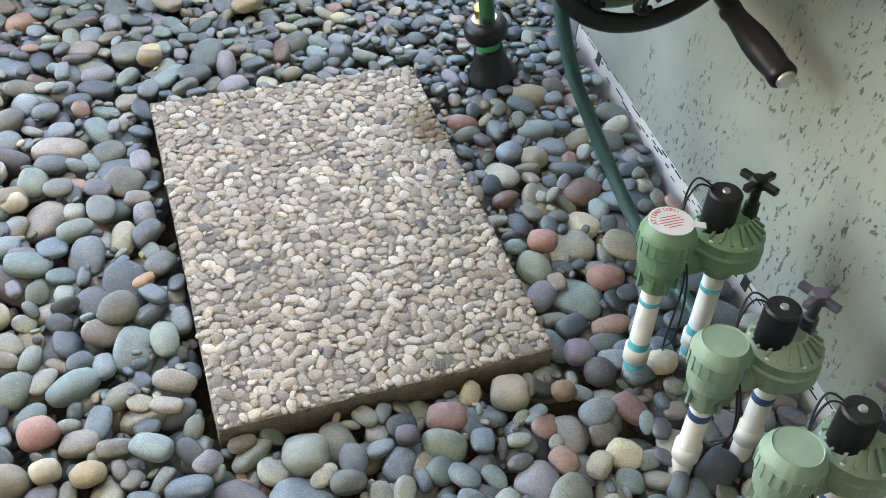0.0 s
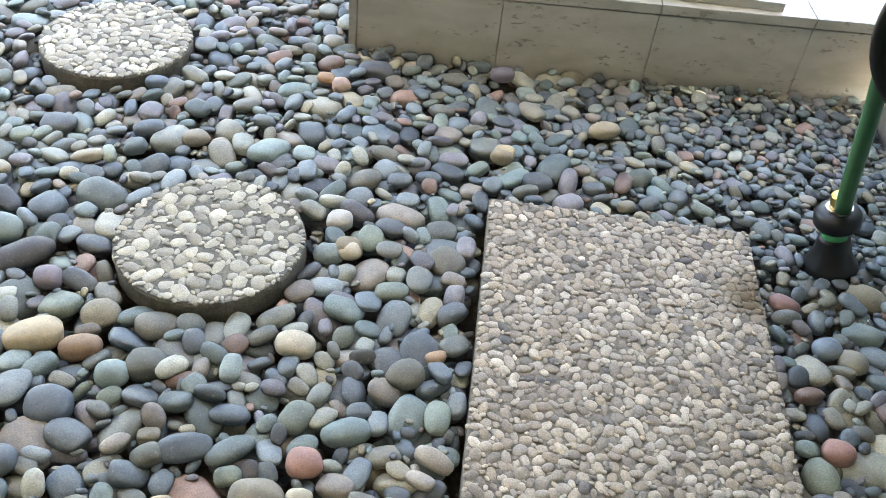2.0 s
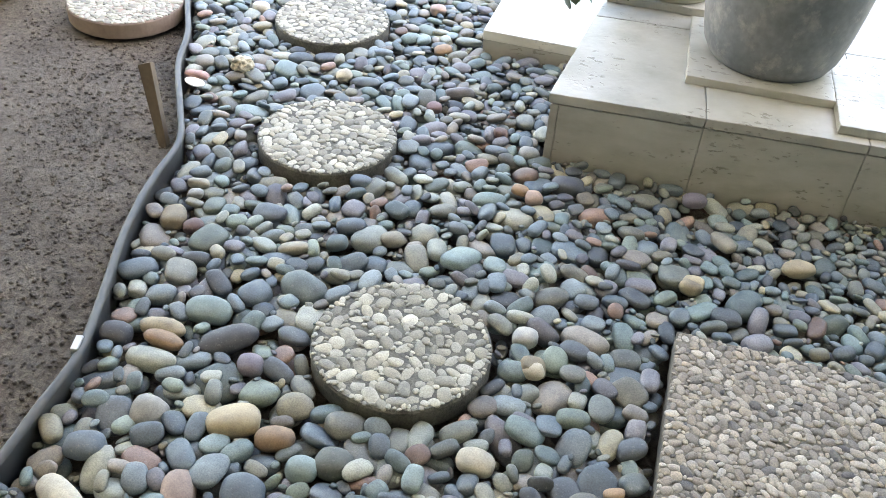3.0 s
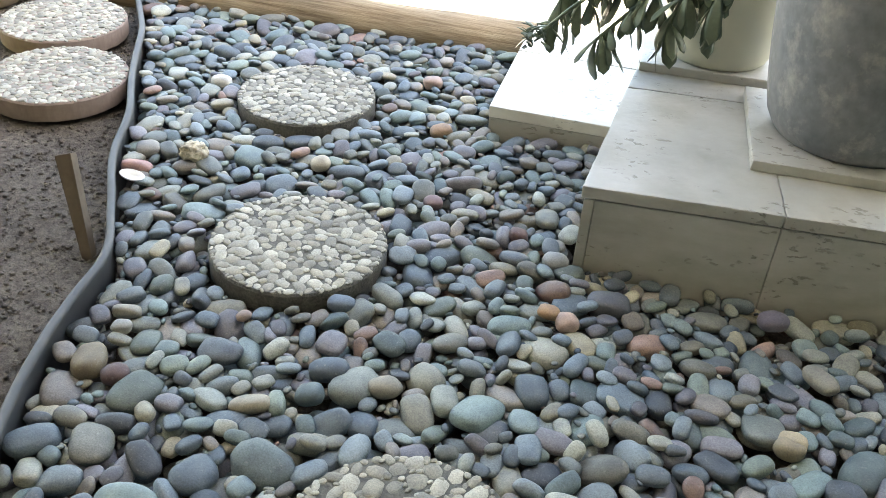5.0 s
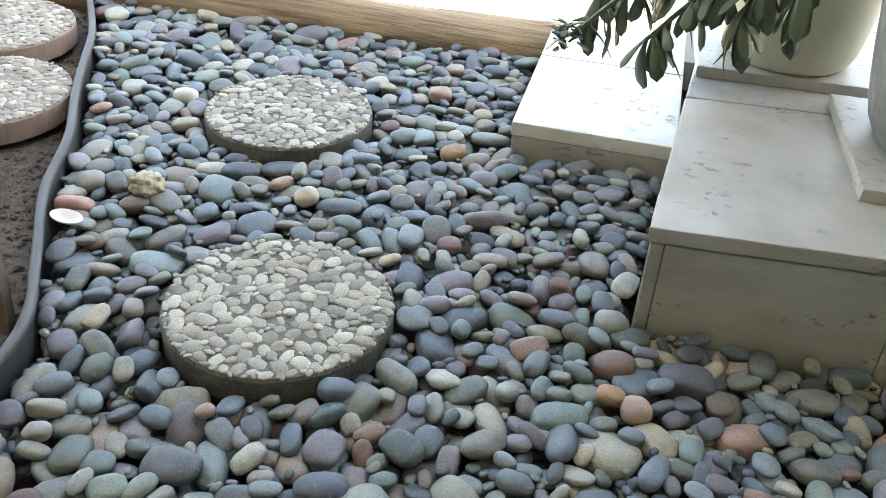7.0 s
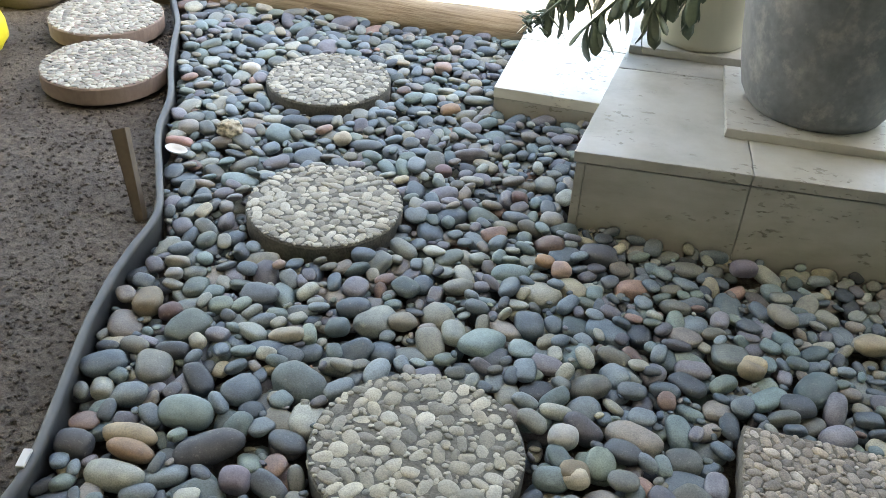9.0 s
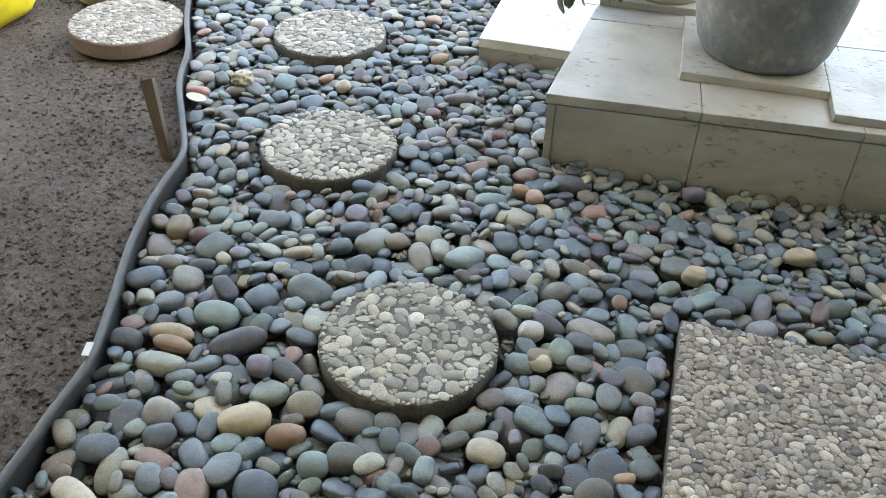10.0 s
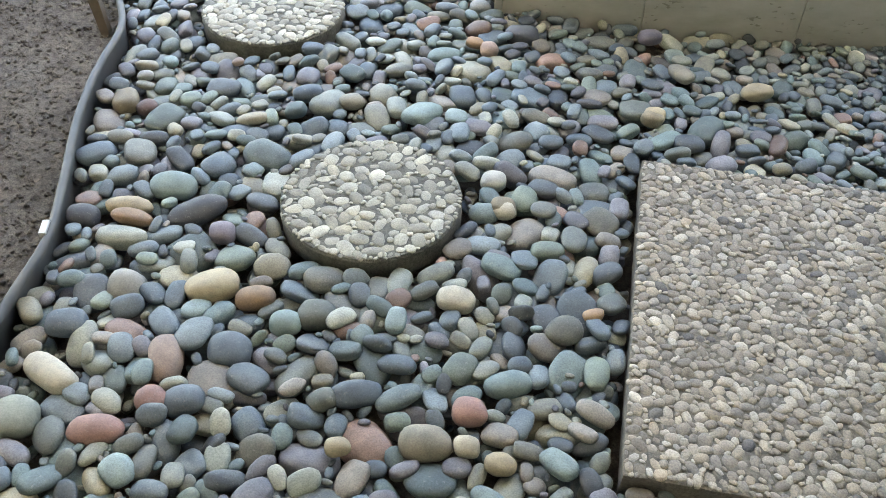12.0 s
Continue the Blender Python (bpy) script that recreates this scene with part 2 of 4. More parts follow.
def timber_wood():
    m, nt, b = node_mat("weathered timber", 0.85, 0.25)
    grain_, knot, fine = tex_noise(nt, place_of(nt, (1.2, 26, 26)), 3, 7, 0.65), tex_noise(nt, place_of(nt), 6, 3), tex_noise(nt, place_of(nt, (8, 90, 90)), 4, 3)
    c = ramp(nt, grain_, [(0.3, (0.17, 0.12, 0.075)), (0.5, (0.32, 0.25, 0.17)), (0.7, (0.44, 0.36, 0.26))])
    c = mix(nt, 0.6, c, ramp(nt, knot, [(0.3, (0.7, 0.68, 0.66)), (0.7, (1.15, 1.14, 1.12))]), "MULTIPLY")
    nt.links.new(c, b.inputs["Base Color"])
    bump(nt, b, calc(nt, "ADD", grain_, calc(nt, "MULTIPLY", fine, 0.4)), 0.7, 0.006)
    return m


M_WOOD = timber_wood()
M_STAKE = plain("brown wooden stake", (0.125, 0.098, 0.07), 0.85, vary=0.15, scale=60, relief=0.4)
M_GREENPLASTIC = plain("green valve plastic", (0.12, 0.235, 0.14), 0.42, vary=0.1, scale=50, relief=0.05)
M_GREENFADED = plain("faded green plastic", (0.20, 0.29, 0.22), 0.5, vary=0.1, scale=50, relief=0.08)
M_BLACK = plain("black plastic", (0.009, 0.009, 0.0105), 0.42, vary=0.15, relief=0.05)
M_PVC = plain("white pvc pipe", (0.6, 0.59, 0.55), 0.4, vary=0.08, scale=30, relief=0.02)
M_CEMENT = plain("turquoise pipe primer", (0.06, 0.47, 0.55), 0.4, vary=0.15)
M_HOSE = plain("green garden hose", (0.025, 0.12, 0.05), 0.38, vary=0.12, relief=0.05)
M_HOSE_TEAL = plain("teal leader hose", (0.02, 0.075, 0.075), 0.4, vary=0.15, relief=0.05)
M_HOSE_SAGE = plain("sage hose", (0.16, 0.24, 0.16), 0.45, vary=0.12, relief=0.05)
M_BRASS = plain("brass", (0.55, 0.38, 0.13), 0.32, metal=1.0)
M_STEEL = plain("steel", (0.6, 0.6, 0.6), 0.35, metal=1.0)


def old_pot():
    m, nt, b = node_mat("weathered blue grey pot", 0.6, 0.4)
    v = place_of(nt, (1, 1, 0.8))
    broad, fine, lime = tex_noise(nt, v, 6, 5, 0.65), tex_noise(nt, v, 60, 4), tex_noise(nt, v, 17, 6, 0.7)
    c = ramp(nt, broad, [(0.3, (0.13, 0.145, 0.16)), (0.55, (0.215, 0.225, 0.235)), (0.75, (0.31, 0.31, 0.30))])
    c = mix(nt, calc(nt, "MULTIPLY", ramp(nt, lime, [(0.52, (0, 0, 0)), (0.66, (1, 1, 1))]), 0.6), c, (0.42, 0.40, 0.37))
    c = mix(nt, 0.4, c, ramp(nt, fine, [(0.3, (0.6, 0.6, 0.6)), (0.7, (1.2, 1.2, 1.2))]), "MULTIPLY")
    nt.links.new(c, b.inputs["Base Color"])
    bump(nt, b, lime, 0.25, 0.002)
    return m


M_POT_GREY = old_pot()
M_POT_CREAM = plain("cream pot", (0.56, 0.54, 0.42), 0.5, vary=0.05, scale=12, relief=0.05)
M_LEAF = plain("grey green succulent leaf", (0.12, 0.155, 0.10), 0.5, vary=0.2, scale=60, relief=0.05)
M_CONCRETE = plain("sunlit concrete", (0.76, 0.74, 0.69), 0.85, vary=0.06, scale=12)
# Paint for the unseen roof that is added as a shade.
M_ROOF = plain("painted patio roof", (0.55, 0.54, 0.5), 0.8, vary=0.05, scale=4)
M_SHELL = plain("white shell", (0.75, 0.74, 0.7), 0.35, vary=0.05)
M_GREYWALL = plain("bare grey cement", (0.21, 0.215, 0.225), 0.9, vary=0.2, scale=40, relief=0.4)
M_CLEAR = plain("green tinted plastic", (0.05, 0.33, 0.14), 0.15, vary=0.05, relief=0)
M_BAG = plain("yellow plastic bag", (0.75, 0.62, 0.04), 0.35, vary=0.1)

# ---- the plan, in metres ----
SLAB = (0.0, 0.459, -0.650, 0.0)          # x, x, y, y; top at 0.03
ROUNDS = [(-0.447, -0.190), (-0.806, 0.368), (-1.012, 0.915)]
SOIL_ROUNDS = [(-1.56, 0.79), (-1.735, 1.078)]
ROUND_R = 0.154
WALL_X = 0.790
WALL_TURN = Matrix.Translation((WALL_X, -0.5, 0)) @ Matrix.Rotation(radians(-2.1), 4, "Z") @ Matrix.Translation((-WALL_X, 0.5, 0))
STEP_Y, STEP_X, STEP_TOP, STEP_TURN = 0.499, -0.344, 0.163, radians(4.2)
EDGE = [(-0.91, -2.6), (-0.91, -1.2), (-0.915, -0.644), (-0.921, -0.524), (-0.93, -0.402), (-0.967, -0.278), (-1.008, -0.153), (-1.053, -0.006),
        (-1.073, 0.1), (-1.092, 0.229), (-1.168, 0.363), (-1.258, 0.529), (-1.32, 0.689), (-1.434, 0.9), (-1.526, 1.097), (-1.645, 1.277), (-1.74, 1.42)]
SOIL_Z = -0.03


def edge_x(y):
    ys = [q[1] for q in EDGE]
    return np.interp(y, ys, [q[0] for q in EDGE])


# ---- ground and walls ----
ground = part("ground", prism([(-60, -60), (60, -60), (60, 60), (-60, 60)], -0.5, -0.075), M_SOIL)
tagged(ground, "dry bare soil under the whole yard", "ground", kind="structure")


def soil_sheet():
    bm = bmesh.new()
    bmesh.ops.create_grid(bm, x_segments=150, y_segments=180, size=0.5, matrix=Matrix.Translation((-2.3, 0.0, SOIL_Z)) @ Matrix.Diagonal((2.7, 3.4, 1, 1)))
    for v in bm.verts:
        q = v.co.copy()
        v.co.z += 0.008 * noise.fractal(q * 3, 1, 2, 4) + 0.004 * noise.noise(q * 40)
        v.co.x = min(v.co.x, float(edge_x(q.y)) - 0.005)
    return bm


soil = part("ground_soil", soil_sheet(), M_SOIL, smooth=True)
tagged(soil, "raked dry grey brown soil beside the edging", "soil", kind="structure")

far = part("pavement", box((-9, 1.50, -0.07), (9, 12, 0.0), 0.004), M_CONCRETE)
tagged(far, "bright sunlit concrete paving beyond the timber", "pavement", kind="structure")

wall = part("wall_east", box((WALL_X, -5, 0.036), (WALL_X + 0.15, STEP_Y, 2.7), 0.004), M_STUCCO)
tagged(wall, "pale green textured stucco house wall", "wall", kind="structure")
wall.matrix_world = WALL_TURN
strip = part("trim", box((WALL_X + 0.006, -2.0, -0.06), (WALL_X + 0.02, 0.05, 0.052)), M_PAPER)
tagged(strip, "white printed building paper below the stucco", "paper strip", kind="structure")
strip.matrix_world = WALL_TURN
bare = part("wall_base", box((WALL_X + 0.004, 0.05, -0.06), (WALL_X + 0.02, STEP_Y, 0.07)), M_GREYWALL)
tagged(bare, "bare grey cement at the foot of the wall", "wall base", kind="structure")
bare.matrix_world = WALL_TURN
# Unseen set-back wall, added so its shadow covers step and log.
porch = part("wall_porch", box((1.45, STEP_Y + 0.15, 0.1), (1.6, 1.46, 2.7)), M_STUCCO)
tagged(porch, "unseen pale green stucco wall added to shade behind the step", "wall", kind="structure")
# Unseen return, added to join the house wall to the set-back wall.
side = part("wall_return", box((WALL_X + 0.15, STEP_Y, 0.1), (1.6, STEP_Y + 0.15, 2.7)), M_STUCCO)
tagged(side, "unseen pale green stucco wall added beside the step", "wall", kind="structure")
# Unseen wall, added to close off light from behind the camera.
back = part("wall_south", box((-6, -5.15, -0.07), (WALL_X + 0.15, -5, 2.7)), M_STUCCO)
tagged(back, "unseen pale green stucco wall added behind the yard", "wall", kind="structure")
# Unseen roof, added and sized to shade the near part of the yard.
roof = part("ceiling", box((WALL_X + 0.16, -5.15, 2.7), (3.0, 0.25, 2.85), bm=box((-5.84, -4.99, 2.2), (WALL_X + 0.04, 0.85, 2.32))), M_ROOF)
# Unseen wall, added to keep side light off the soil and pebbles.
west = part("wall_west", box((-6.0, -4.995, -0.07), (-5.85, 0.85, 2.7)), M_STUCCO)
tagged(west, "unseen pale green stucco wall added to cut light from the west", "wall", kind="structure")
# Unseen tall block, added to hold the sun off the step and log.
upper = part("wall_upper", box((1.6, -5.15, 2.86), (3.0, 1.48, 5.6)), M_STUCCO)
tagged(upper, "unseen pale green stucco block added to keep sun off the yard", "wall", kind="structure")
# Unseen lower block, added to complete the sun screen.
lower = part("wall_core", box((1.61, STEP_Y + 0.15, -0.07), (3.0, 1.48, 2.69)), M_STUCCO)
tagged(lower, "unseen pale green stucco block added below the upper sun screen", "wall", kind="structure")
tagged(roof, "unseen patio roof added to shade the yard", "ceiling", kind="structure")

# ---- raised step ----
step = thing("stone_step", "pale travertine tiled step with honed tiles and grout joints", "step", kind="structure", at=(STEP_X, STEP_Y, 0))


def worn(bm):
    """Slightly ragged edges on a cut stone tile."""
    bmesh.ops.subdivide_edges(bm, edges=[e for e in bm.edges if e.calc_length() > 0.1], cuts=44, use_grid_fill=True)
    for v in bm.verts:
        q = 0.0011 * noise.noise_vector(v.co * 70) + 0.0012 * noise.noise_vector(v.co * 22)
        v.co += Vector((q.x, q.y, min(q.z, 0.0) * 0.6))
    return bm


STEP_FRAME = Matrix.Translation((STEP_X, STEP_Y, 0)) @ Matrix.Rotation(STEP_TURN, 4, "Z") @ Matrix.Translation((-STEP_X, -STEP_Y, 0))


def put(parent, name, bm, mat, label="", smooth=False, turned=True):
    """A part given in the step's own plan; the step stands turned and its open side runs askew."""
    for v in bm.verts:
        if turned:
            v.co.x += 0.15 * (v.co.y - STEP_Y) * min(1.0, max(0.0, (-0.03 - v.co.x) / 0.3))
            v.co = STEP_FRAME @ v.co
    bmesh.ops.translate(bm, verts=bm.verts, vec=-Vector(parent.location))
    return part(name, bm, mat, parent, label, smooth)


put(step, "core", box((STEP_X + 0.012, STEP_Y + 0.012, -0.07), (1.6, 2.2, STEP_TOP - 0.024)), M_MORTAR_GREY)
face_joints = [STEP_X + 0.02, -0.016, 0.317, 0.65, 0.99]
for a, b in zip(face_joints, face_joints[1:]):
    put(step, "tile", box((a + 0.0005, STEP_Y, -0.06), (b - 0.0005, STEP_Y + 0.0115, STEP_TOP - 0.027), 0.0012, 1), M_TRAV)
put(step, "trim", box((STEP_X + 0.002, STEP_Y - 0.0005, -0.06), (STEP_X + 0.0195, STEP_Y + 0.0115, STEP_TOP - 0.027), 0.002), M_TRAV)
side_joints = [STEP_Y + 0.0125, 0.93, 1.35, 1.75, 2.19]
for a, b in zip(side_joints, side_joints[1:]):
    put(step, "tile", box((STEP_X + 0.0, a + 0.001, -0.06), (STEP_X + 0.0115, b - 0.001, STEP_TOP - 0.027), 0.0012, 1), M_TRAV)
top_rows = [STEP_Y - 0.004, 0.92, 1.35, 1.75, 2.2]
top_cols = [STEP_X - 0.004, -0.016, 0.317, 0.65, 0.99, 1.45]
for y0, y1 in zip(top_rows, top_rows[1:]):
    for x0, x1 in zip(top_cols, top_cols[1:]):
        if x1 < 1.1 or y0 > 0.7:
            put(step, "tile", box((x0 + 0.0008, y0 + 0.0008, STEP_TOP - 0.0235), (x1 - 0.0005, y1 - 0.0005, STEP_TOP), 0.0035) if y0 > 0.7 else worn(box((x0 + 0.0005, y0, STEP_TOP - 0.0235), (x1 - 0.0005, y1 - 0.001, STEP_TOP), 0.003)), M_TRAV)

LOW = (-0.600, -0.345, 0.945)
low_step = thing("low_step", "low pale travertine tile step with top brightened in its colour", "step", kind="structure", at=(-0.6, 0.945, 0))
put(low_step, "core", box((LOW[0] + 0.01, LOW[2] + 0.01, -0.07), (LOW[1] + 0.035, 1.8, 0.029)), M_MORTAR_GREY, turned=False)
# Top tiles take the brightened stone; the riser keeps the plain one.
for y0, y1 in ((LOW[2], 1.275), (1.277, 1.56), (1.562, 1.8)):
    put(low_step, "tile", box((LOW[0], y0, 0.030), (LOW[1] + 0.036, y1 - 0.002, 0.057), 0.003), M_TRAV_BRIGHTENED, turned=False)
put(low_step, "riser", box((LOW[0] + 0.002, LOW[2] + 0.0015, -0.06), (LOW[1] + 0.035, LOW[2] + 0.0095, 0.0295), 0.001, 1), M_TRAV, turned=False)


def loose_tile(x0, y0, x1, y1, z0, label):
    t = part("stone_tile", worn(box((x0, y0, z0), (x1, y1, z0 + 0.02), 0.0025)), M_TRAV)
    t.matrix_world = Matrix.Translation((x0, y0, 0)) @ Matrix.Rotation(STEP_TURN * 0.5, 4, "Z") @ Matrix.Translation((-x0, -y0, 0))
    return tagged(t, label, "tile", "loose tiles on the step")


loose_tile(-0.074, 0.657, 0.246, 0.98, STEP_TOP, "square travertine tile under the grey pot")
loose_tile(0.250, 0.567, 0.576, 0.892, STEP_TOP, "square travertine tile lying on the step")
loose_tile(-0.302, 1.015, 0.02, 1.33, STEP_TOP, "square travertine tile under the cream pot")


def pot(name, label, at, r0, r1, h, mat):
    p = thing(name, label, "plant pot", "plant pots", at=at)
    prof = [(0, 0), (r0 - 0.005, 0), (r0, 0.005)]
    prof += [(r0 + (r1 - r0) * (k / 14) ** 0.55, 0.005 + h * k / 14) for k in range(1, 15)]
    prof += [(r1 + 0.012, h + 0.006), (r1 + 0.012, h + 0.035), (r1 - 0.004, h + 0.037), (r1 - 0.012, h), (r0 - 0.01, 0.02), (0, 0.02)]
    part("body", lathe(prof, 64), mat, p, smooth=True)
    part("potting_soil", lathe([(0, h - 0.02), (r1 - 0.016, h - 0.02), (r1 - 0.016, h - 0.03)], 48), M_SOIL, p, "dark potting soil")
    return p


pot("plant_pot", "blue grey weathered round pot standing on a tile", (0.098, 0.835, STEP_TOP + 0.02), 0.138, 0.2, 0.36, M_POT_GREY)
pot("plant_pot", "cream round pot standing on a tile", (-0.150, 1.135, STEP_TOP + 0.02), 0.108, 0.145, 0.26, M_POT_CREAM)


# ---- timber, edging, stake ----
def timber():
    bm = tube([(-1.85, 1.39, 0.0), (-1.2, 1.412, 0.004), (-0.9, 1.43, 0.0), (-0.58, 1.45, 0.002)], 0.062, 20, 24)
    for v in bm.verts:
        q = Vector((v.co.x * 2, v.co.y * 14, v.co.z * 14))
        v.co += 0.006 * noise.noise_vector(q) + Vector((0, 0, 0.003 * noise.noise(q * 4)))
    return bm


log = part("timber_log", timber(), M_WOOD, smooth=True)
tagged(log, "weathered brown timber log edging the pebble bed", "log")


def edging_strip():
    bm = bmesh.new()
    line = curve_points([(x, y, 0) for x, y in EDGE], 8)
    prof = [(-0.004, -0.08), (-0.004, 0.016), (-0.0075, 0.021), (-0.007, 0.028), (-0.003, 0.032), (0.003, 0.032), (0.007, 0.028), (0.0075, 0.021), (0.004, 0.016), (0.004, -0.08)]
    rings = []
    for i, p in enumerate(line):
        d = (line[min(i + 1, len(line) - 1)] - line[max(i - 1, 0)]).normalized()
        n = Vector((d.y, -d.x, 0))
        wob = 0.004 * noise.noise(p * 6)
        rings.append([bm.verts.new(p + n * (a + wob + b * 0.15 * noise.noise(p * 4 + Vector((5, 0, 0)))) + Vector((0, 0, b + 0.006 * noise.noise(p * 5)))) for a, b in prof])
    for a, b in zip(rings, rings[1:]):
        for i in range(len(prof) - 1):
            bm.faces.new((a[i], a[i + 1], b[i + 1], b[i]))
    return bm


edging = part("garden_edging", edging_strip(), M_EDGE, smooth=True)
tagged(edging, "wavy grey plastic lawn edging between soil and pebbles", "edging")


def stake_mesh():
    bm = box((-0.015, -0.011, -0.05), (0.015, 0.011, 0.178), 0.002)
    for v in bm.verts:
        if v.co.z < 0:
            v.co.x *= 0.5
    return bm


stake = part("wooden_stake", stake_mesh(), M_STAKE)
tagged(stake, "grey wooden stake leaning in the soil beside the edging", "stake")
stake.matrix_world = pose(-1.162, 0.274, SOIL_Z, -26, -15, 15)



# ---- irrigation valves ----
def ring_ribs(bm, r, z0, z1, n, deep, wide, at=(0, 0)):
    """Small upright ribs round a drum."""
    for i in range(n):
        a = i * math.tau / n
        m = Matrix.Translation((at[0] + r * math.cos(a), at[1] + r * math.sin(a), (z0 + z1) / 2)) @ Matrix.Rotation(a, 4, "Z") @ Matrix.Diagonal((deep, wide, z1 - z0, 1))
        bmesh.ops.create_cube(bm, size=1, matrix=m)
    return bm


BX = 0.088


def text_mesh(name, body, size, mat, parent, m, label=""):
    c = bpy.data.curves.new(name, "FONT")
    c.body, c.size, c.align_x, c.align_y, c.extrude = body, size, "CENTER", "CENTER", 0.0002
    o = new(name, c)
    me = bpy.data.meshes.new_from_object(o)
    bpy.data.objects.remove(o)
    me.materials.clear()
    me.materials.append(mat)
    ob = new(name, me)
    ob.parent, ob.matrix_basis = parent, m
    return tagged(ob, label)


def valve(x, y, lift, label, band, handle_mat, sticker, wire_seed, green):
    v = thing("irrigation_valve", label, "valve", "irrigation valves", at=(x, y, 0))
    v.rotation_euler = (radians(-8), radians(1), 0)
    v.scale = (1.04, 1.04, 1.0)
    h = lift
    pipe = part("inlet_pipe", lathe([(0.0134, -0.06), (0.0134, h - 0.1), (0, h - 0.1)], 24), M_PVC, v, "white plastic pipe", True)
    pipe2 = part("outlet_pipe", lathe([(0.0134, -0.06), (0.0134, h - 0.085), (0, h - 0.085)], 24, (BX, 0, 0)), M_PVC, v, "white plastic pipe", True)
    for own, px in ((pipe, 0.0), (pipe2, BX)):
        for k, z in enumerate((0.02, 0.055, h - 0.13) if sticker else (h - 0.125,)):
            w = (0.006, 0.011, 0.004)[k]
            part("primer_band", lathe([(0.0133, z - w), (0.0139, z - w + 0.001), (0.0139, z + w - 0.001), (0.0133, z + w)], 24, (px, 0, 0)), band, own, "coloured pipe primer", True)
        part("pipe_coupling", lathe([(0.0135, 0.028), (0.0165, 0.029), (0.0168, 0.052), (0.0135, 0.053)], 24, (px, 0, 0)), M_PVC, own, "white pipe coupling", True)
    bm = lathe([(0, h - 0.105), (0.019, h - 0.105), (0.0205, h - 0.085), (0.024, h - 0.078), (0.0285, h - 0.066), (0.030, h - 0.048), (0.030, h - 0.038), (0, h - 0.038)], 32)
    ring_ribs(bm, 0.0235, h - 0.098, h - 0.066, 8, 0.006, 0.004)
    part("inlet_body", bm, green, v)
    bm = lathe([(0, h - 0.04), (0.0325, h - 0.04), (0.034, h - 0.037), (0.034, h - 0.018), (0.0325, h - 0.013), (0.028, h - 0.004), (0.0255, h), (0.0245, h - 0.0012), (0, h - 0.0012)], 40)
    ring_ribs(bm, 0.0335, h - 0.037, h - 0.017, 20, 0.003, 0.003)
    cap = part("cap", bm, green, v, "round ribbed green cap")
    part("bridge", tube([(0, 0, h - 0.062), (BX * 0.5, 0, h - 0.072), (BX, 0, h - 0.068)], 0.019, 18, 10), green, v, smooth=True)
    bm = lathe([(0, h - 0.1), (0.02, h - 0.1), (0.024, h - 0.082), (0.04, h - 0.072), (0.0455, h - 0.068), (0.0455, h - 0.05), (0.0435, h - 0.046), (0.0435, h - 0.034), (0.040, h - 0.030), (0.017, h - 0.012), (0, h - 0.012)], 40, (BX, 0, 0))
    for i in range(18):
        a = i * math.tau / 18
        m = Matrix.Translation((BX + 0.03 * math.cos(a), 0.03 * math.sin(a), h - 0.0205)) @ Matrix.Rotation(a, 4, "Z") @ Matrix.Rotation(radians(36), 4, "Y") @ Matrix.Diagonal((0.024, 0.003, 0.006, 1))
        bmesh.ops.create_cube(bm, size=1, matrix=m)
    bonnet = part("bonnet", bm, green, v, "ribbed green valve bonnet")
    for i in range(6):
        a = (i + 0.4) * math.tau / 6
        part("screw", lathe([(0, 0), (0.0035, 0), (0.0035, 0.002), (0.002, 0.003), (0, 0.003)], 10, (BX + 0.0385 * math.cos(a), 0.0385 * math.sin(a), h - 0.0325)), M_STEEL, bonnet, "steel screw")
    sx = BX - 0.018
    sol = part("solenoid", lathe([(0, h - 0.03), (0.0195, h - 0.03), (0.0205, h - 0.025), (0.0205, h + 0.024), (0.0185, h + 0.027), (0, h + 0.027)], 28, (sx, 0.004, 0)), M_BLACK, v, "black solenoid coil")
    part("solenoid_screw", lathe([(0, h + 0.027), (0.005, h + 0.027), (0.004, h + 0.03), (0, h + 0.03)], 12, (sx, 0.004, 0)), M_STEEL, sol)
    hx = BX + 0.022
    stem = part("stem", lathe([(0, h - 0.03), (0.010, h - 0.03), (0.009, h + 0.004), (0.006, h + 0.006), (0.006, h + 0.032), (0, h + 0.032)], 16, (hx, 0, 0)), handle_mat, v, "flow control stem")
    bm = lathe([(0, h + 0.03), (0.011, h + 0.03), (0.012, h + 0.036), (0.009, h + 0.042), (0, h + 0.042)], 16, (hx, 0, 0))
    for i in range(4):
        a = i * math.pi / 2 + 0.3
        arm = box((0.006, -0.0045, h + 0.031), (0.026, 0.0045, h + 0.04), 0.002)
        bmesh.ops.transform(arm, verts=arm.verts, matrix=Matrix.Translation((hx, 0, 0)) @ Matrix.Rotation(a, 4, "Z"))
        knob = bpy.data.meshes.new("arm")
        arm.to_mesh(knob)
        arm.free()
        bm.from_mesh(knob)
        bpy.data.meshes.remove(knob)
    part("cross_handle", bm, handle_mat, stem, "four armed flow handle")
    rnd = random.Random(wire_seed)
    for k in range(2):
        o = 0.006 * k
        part("wire", tube([(sx - 0.005, 0.008, h + 0.024), (sx - 0.03, 0.02 + o, h + 0.03 + o), (sx - 0.047, 0.012, h - 0.01), (sx - 0.045, -0.02 - o, h - 0.08),
                           (sx - 0.04 + rnd.uniform(-0.01, 0.01), -0.02, 0.08), (sx - 0.02, 0.01 + o, 0.015)], 0.0013, 6, 10), M_WIRE, sol, "thin black wire", True)
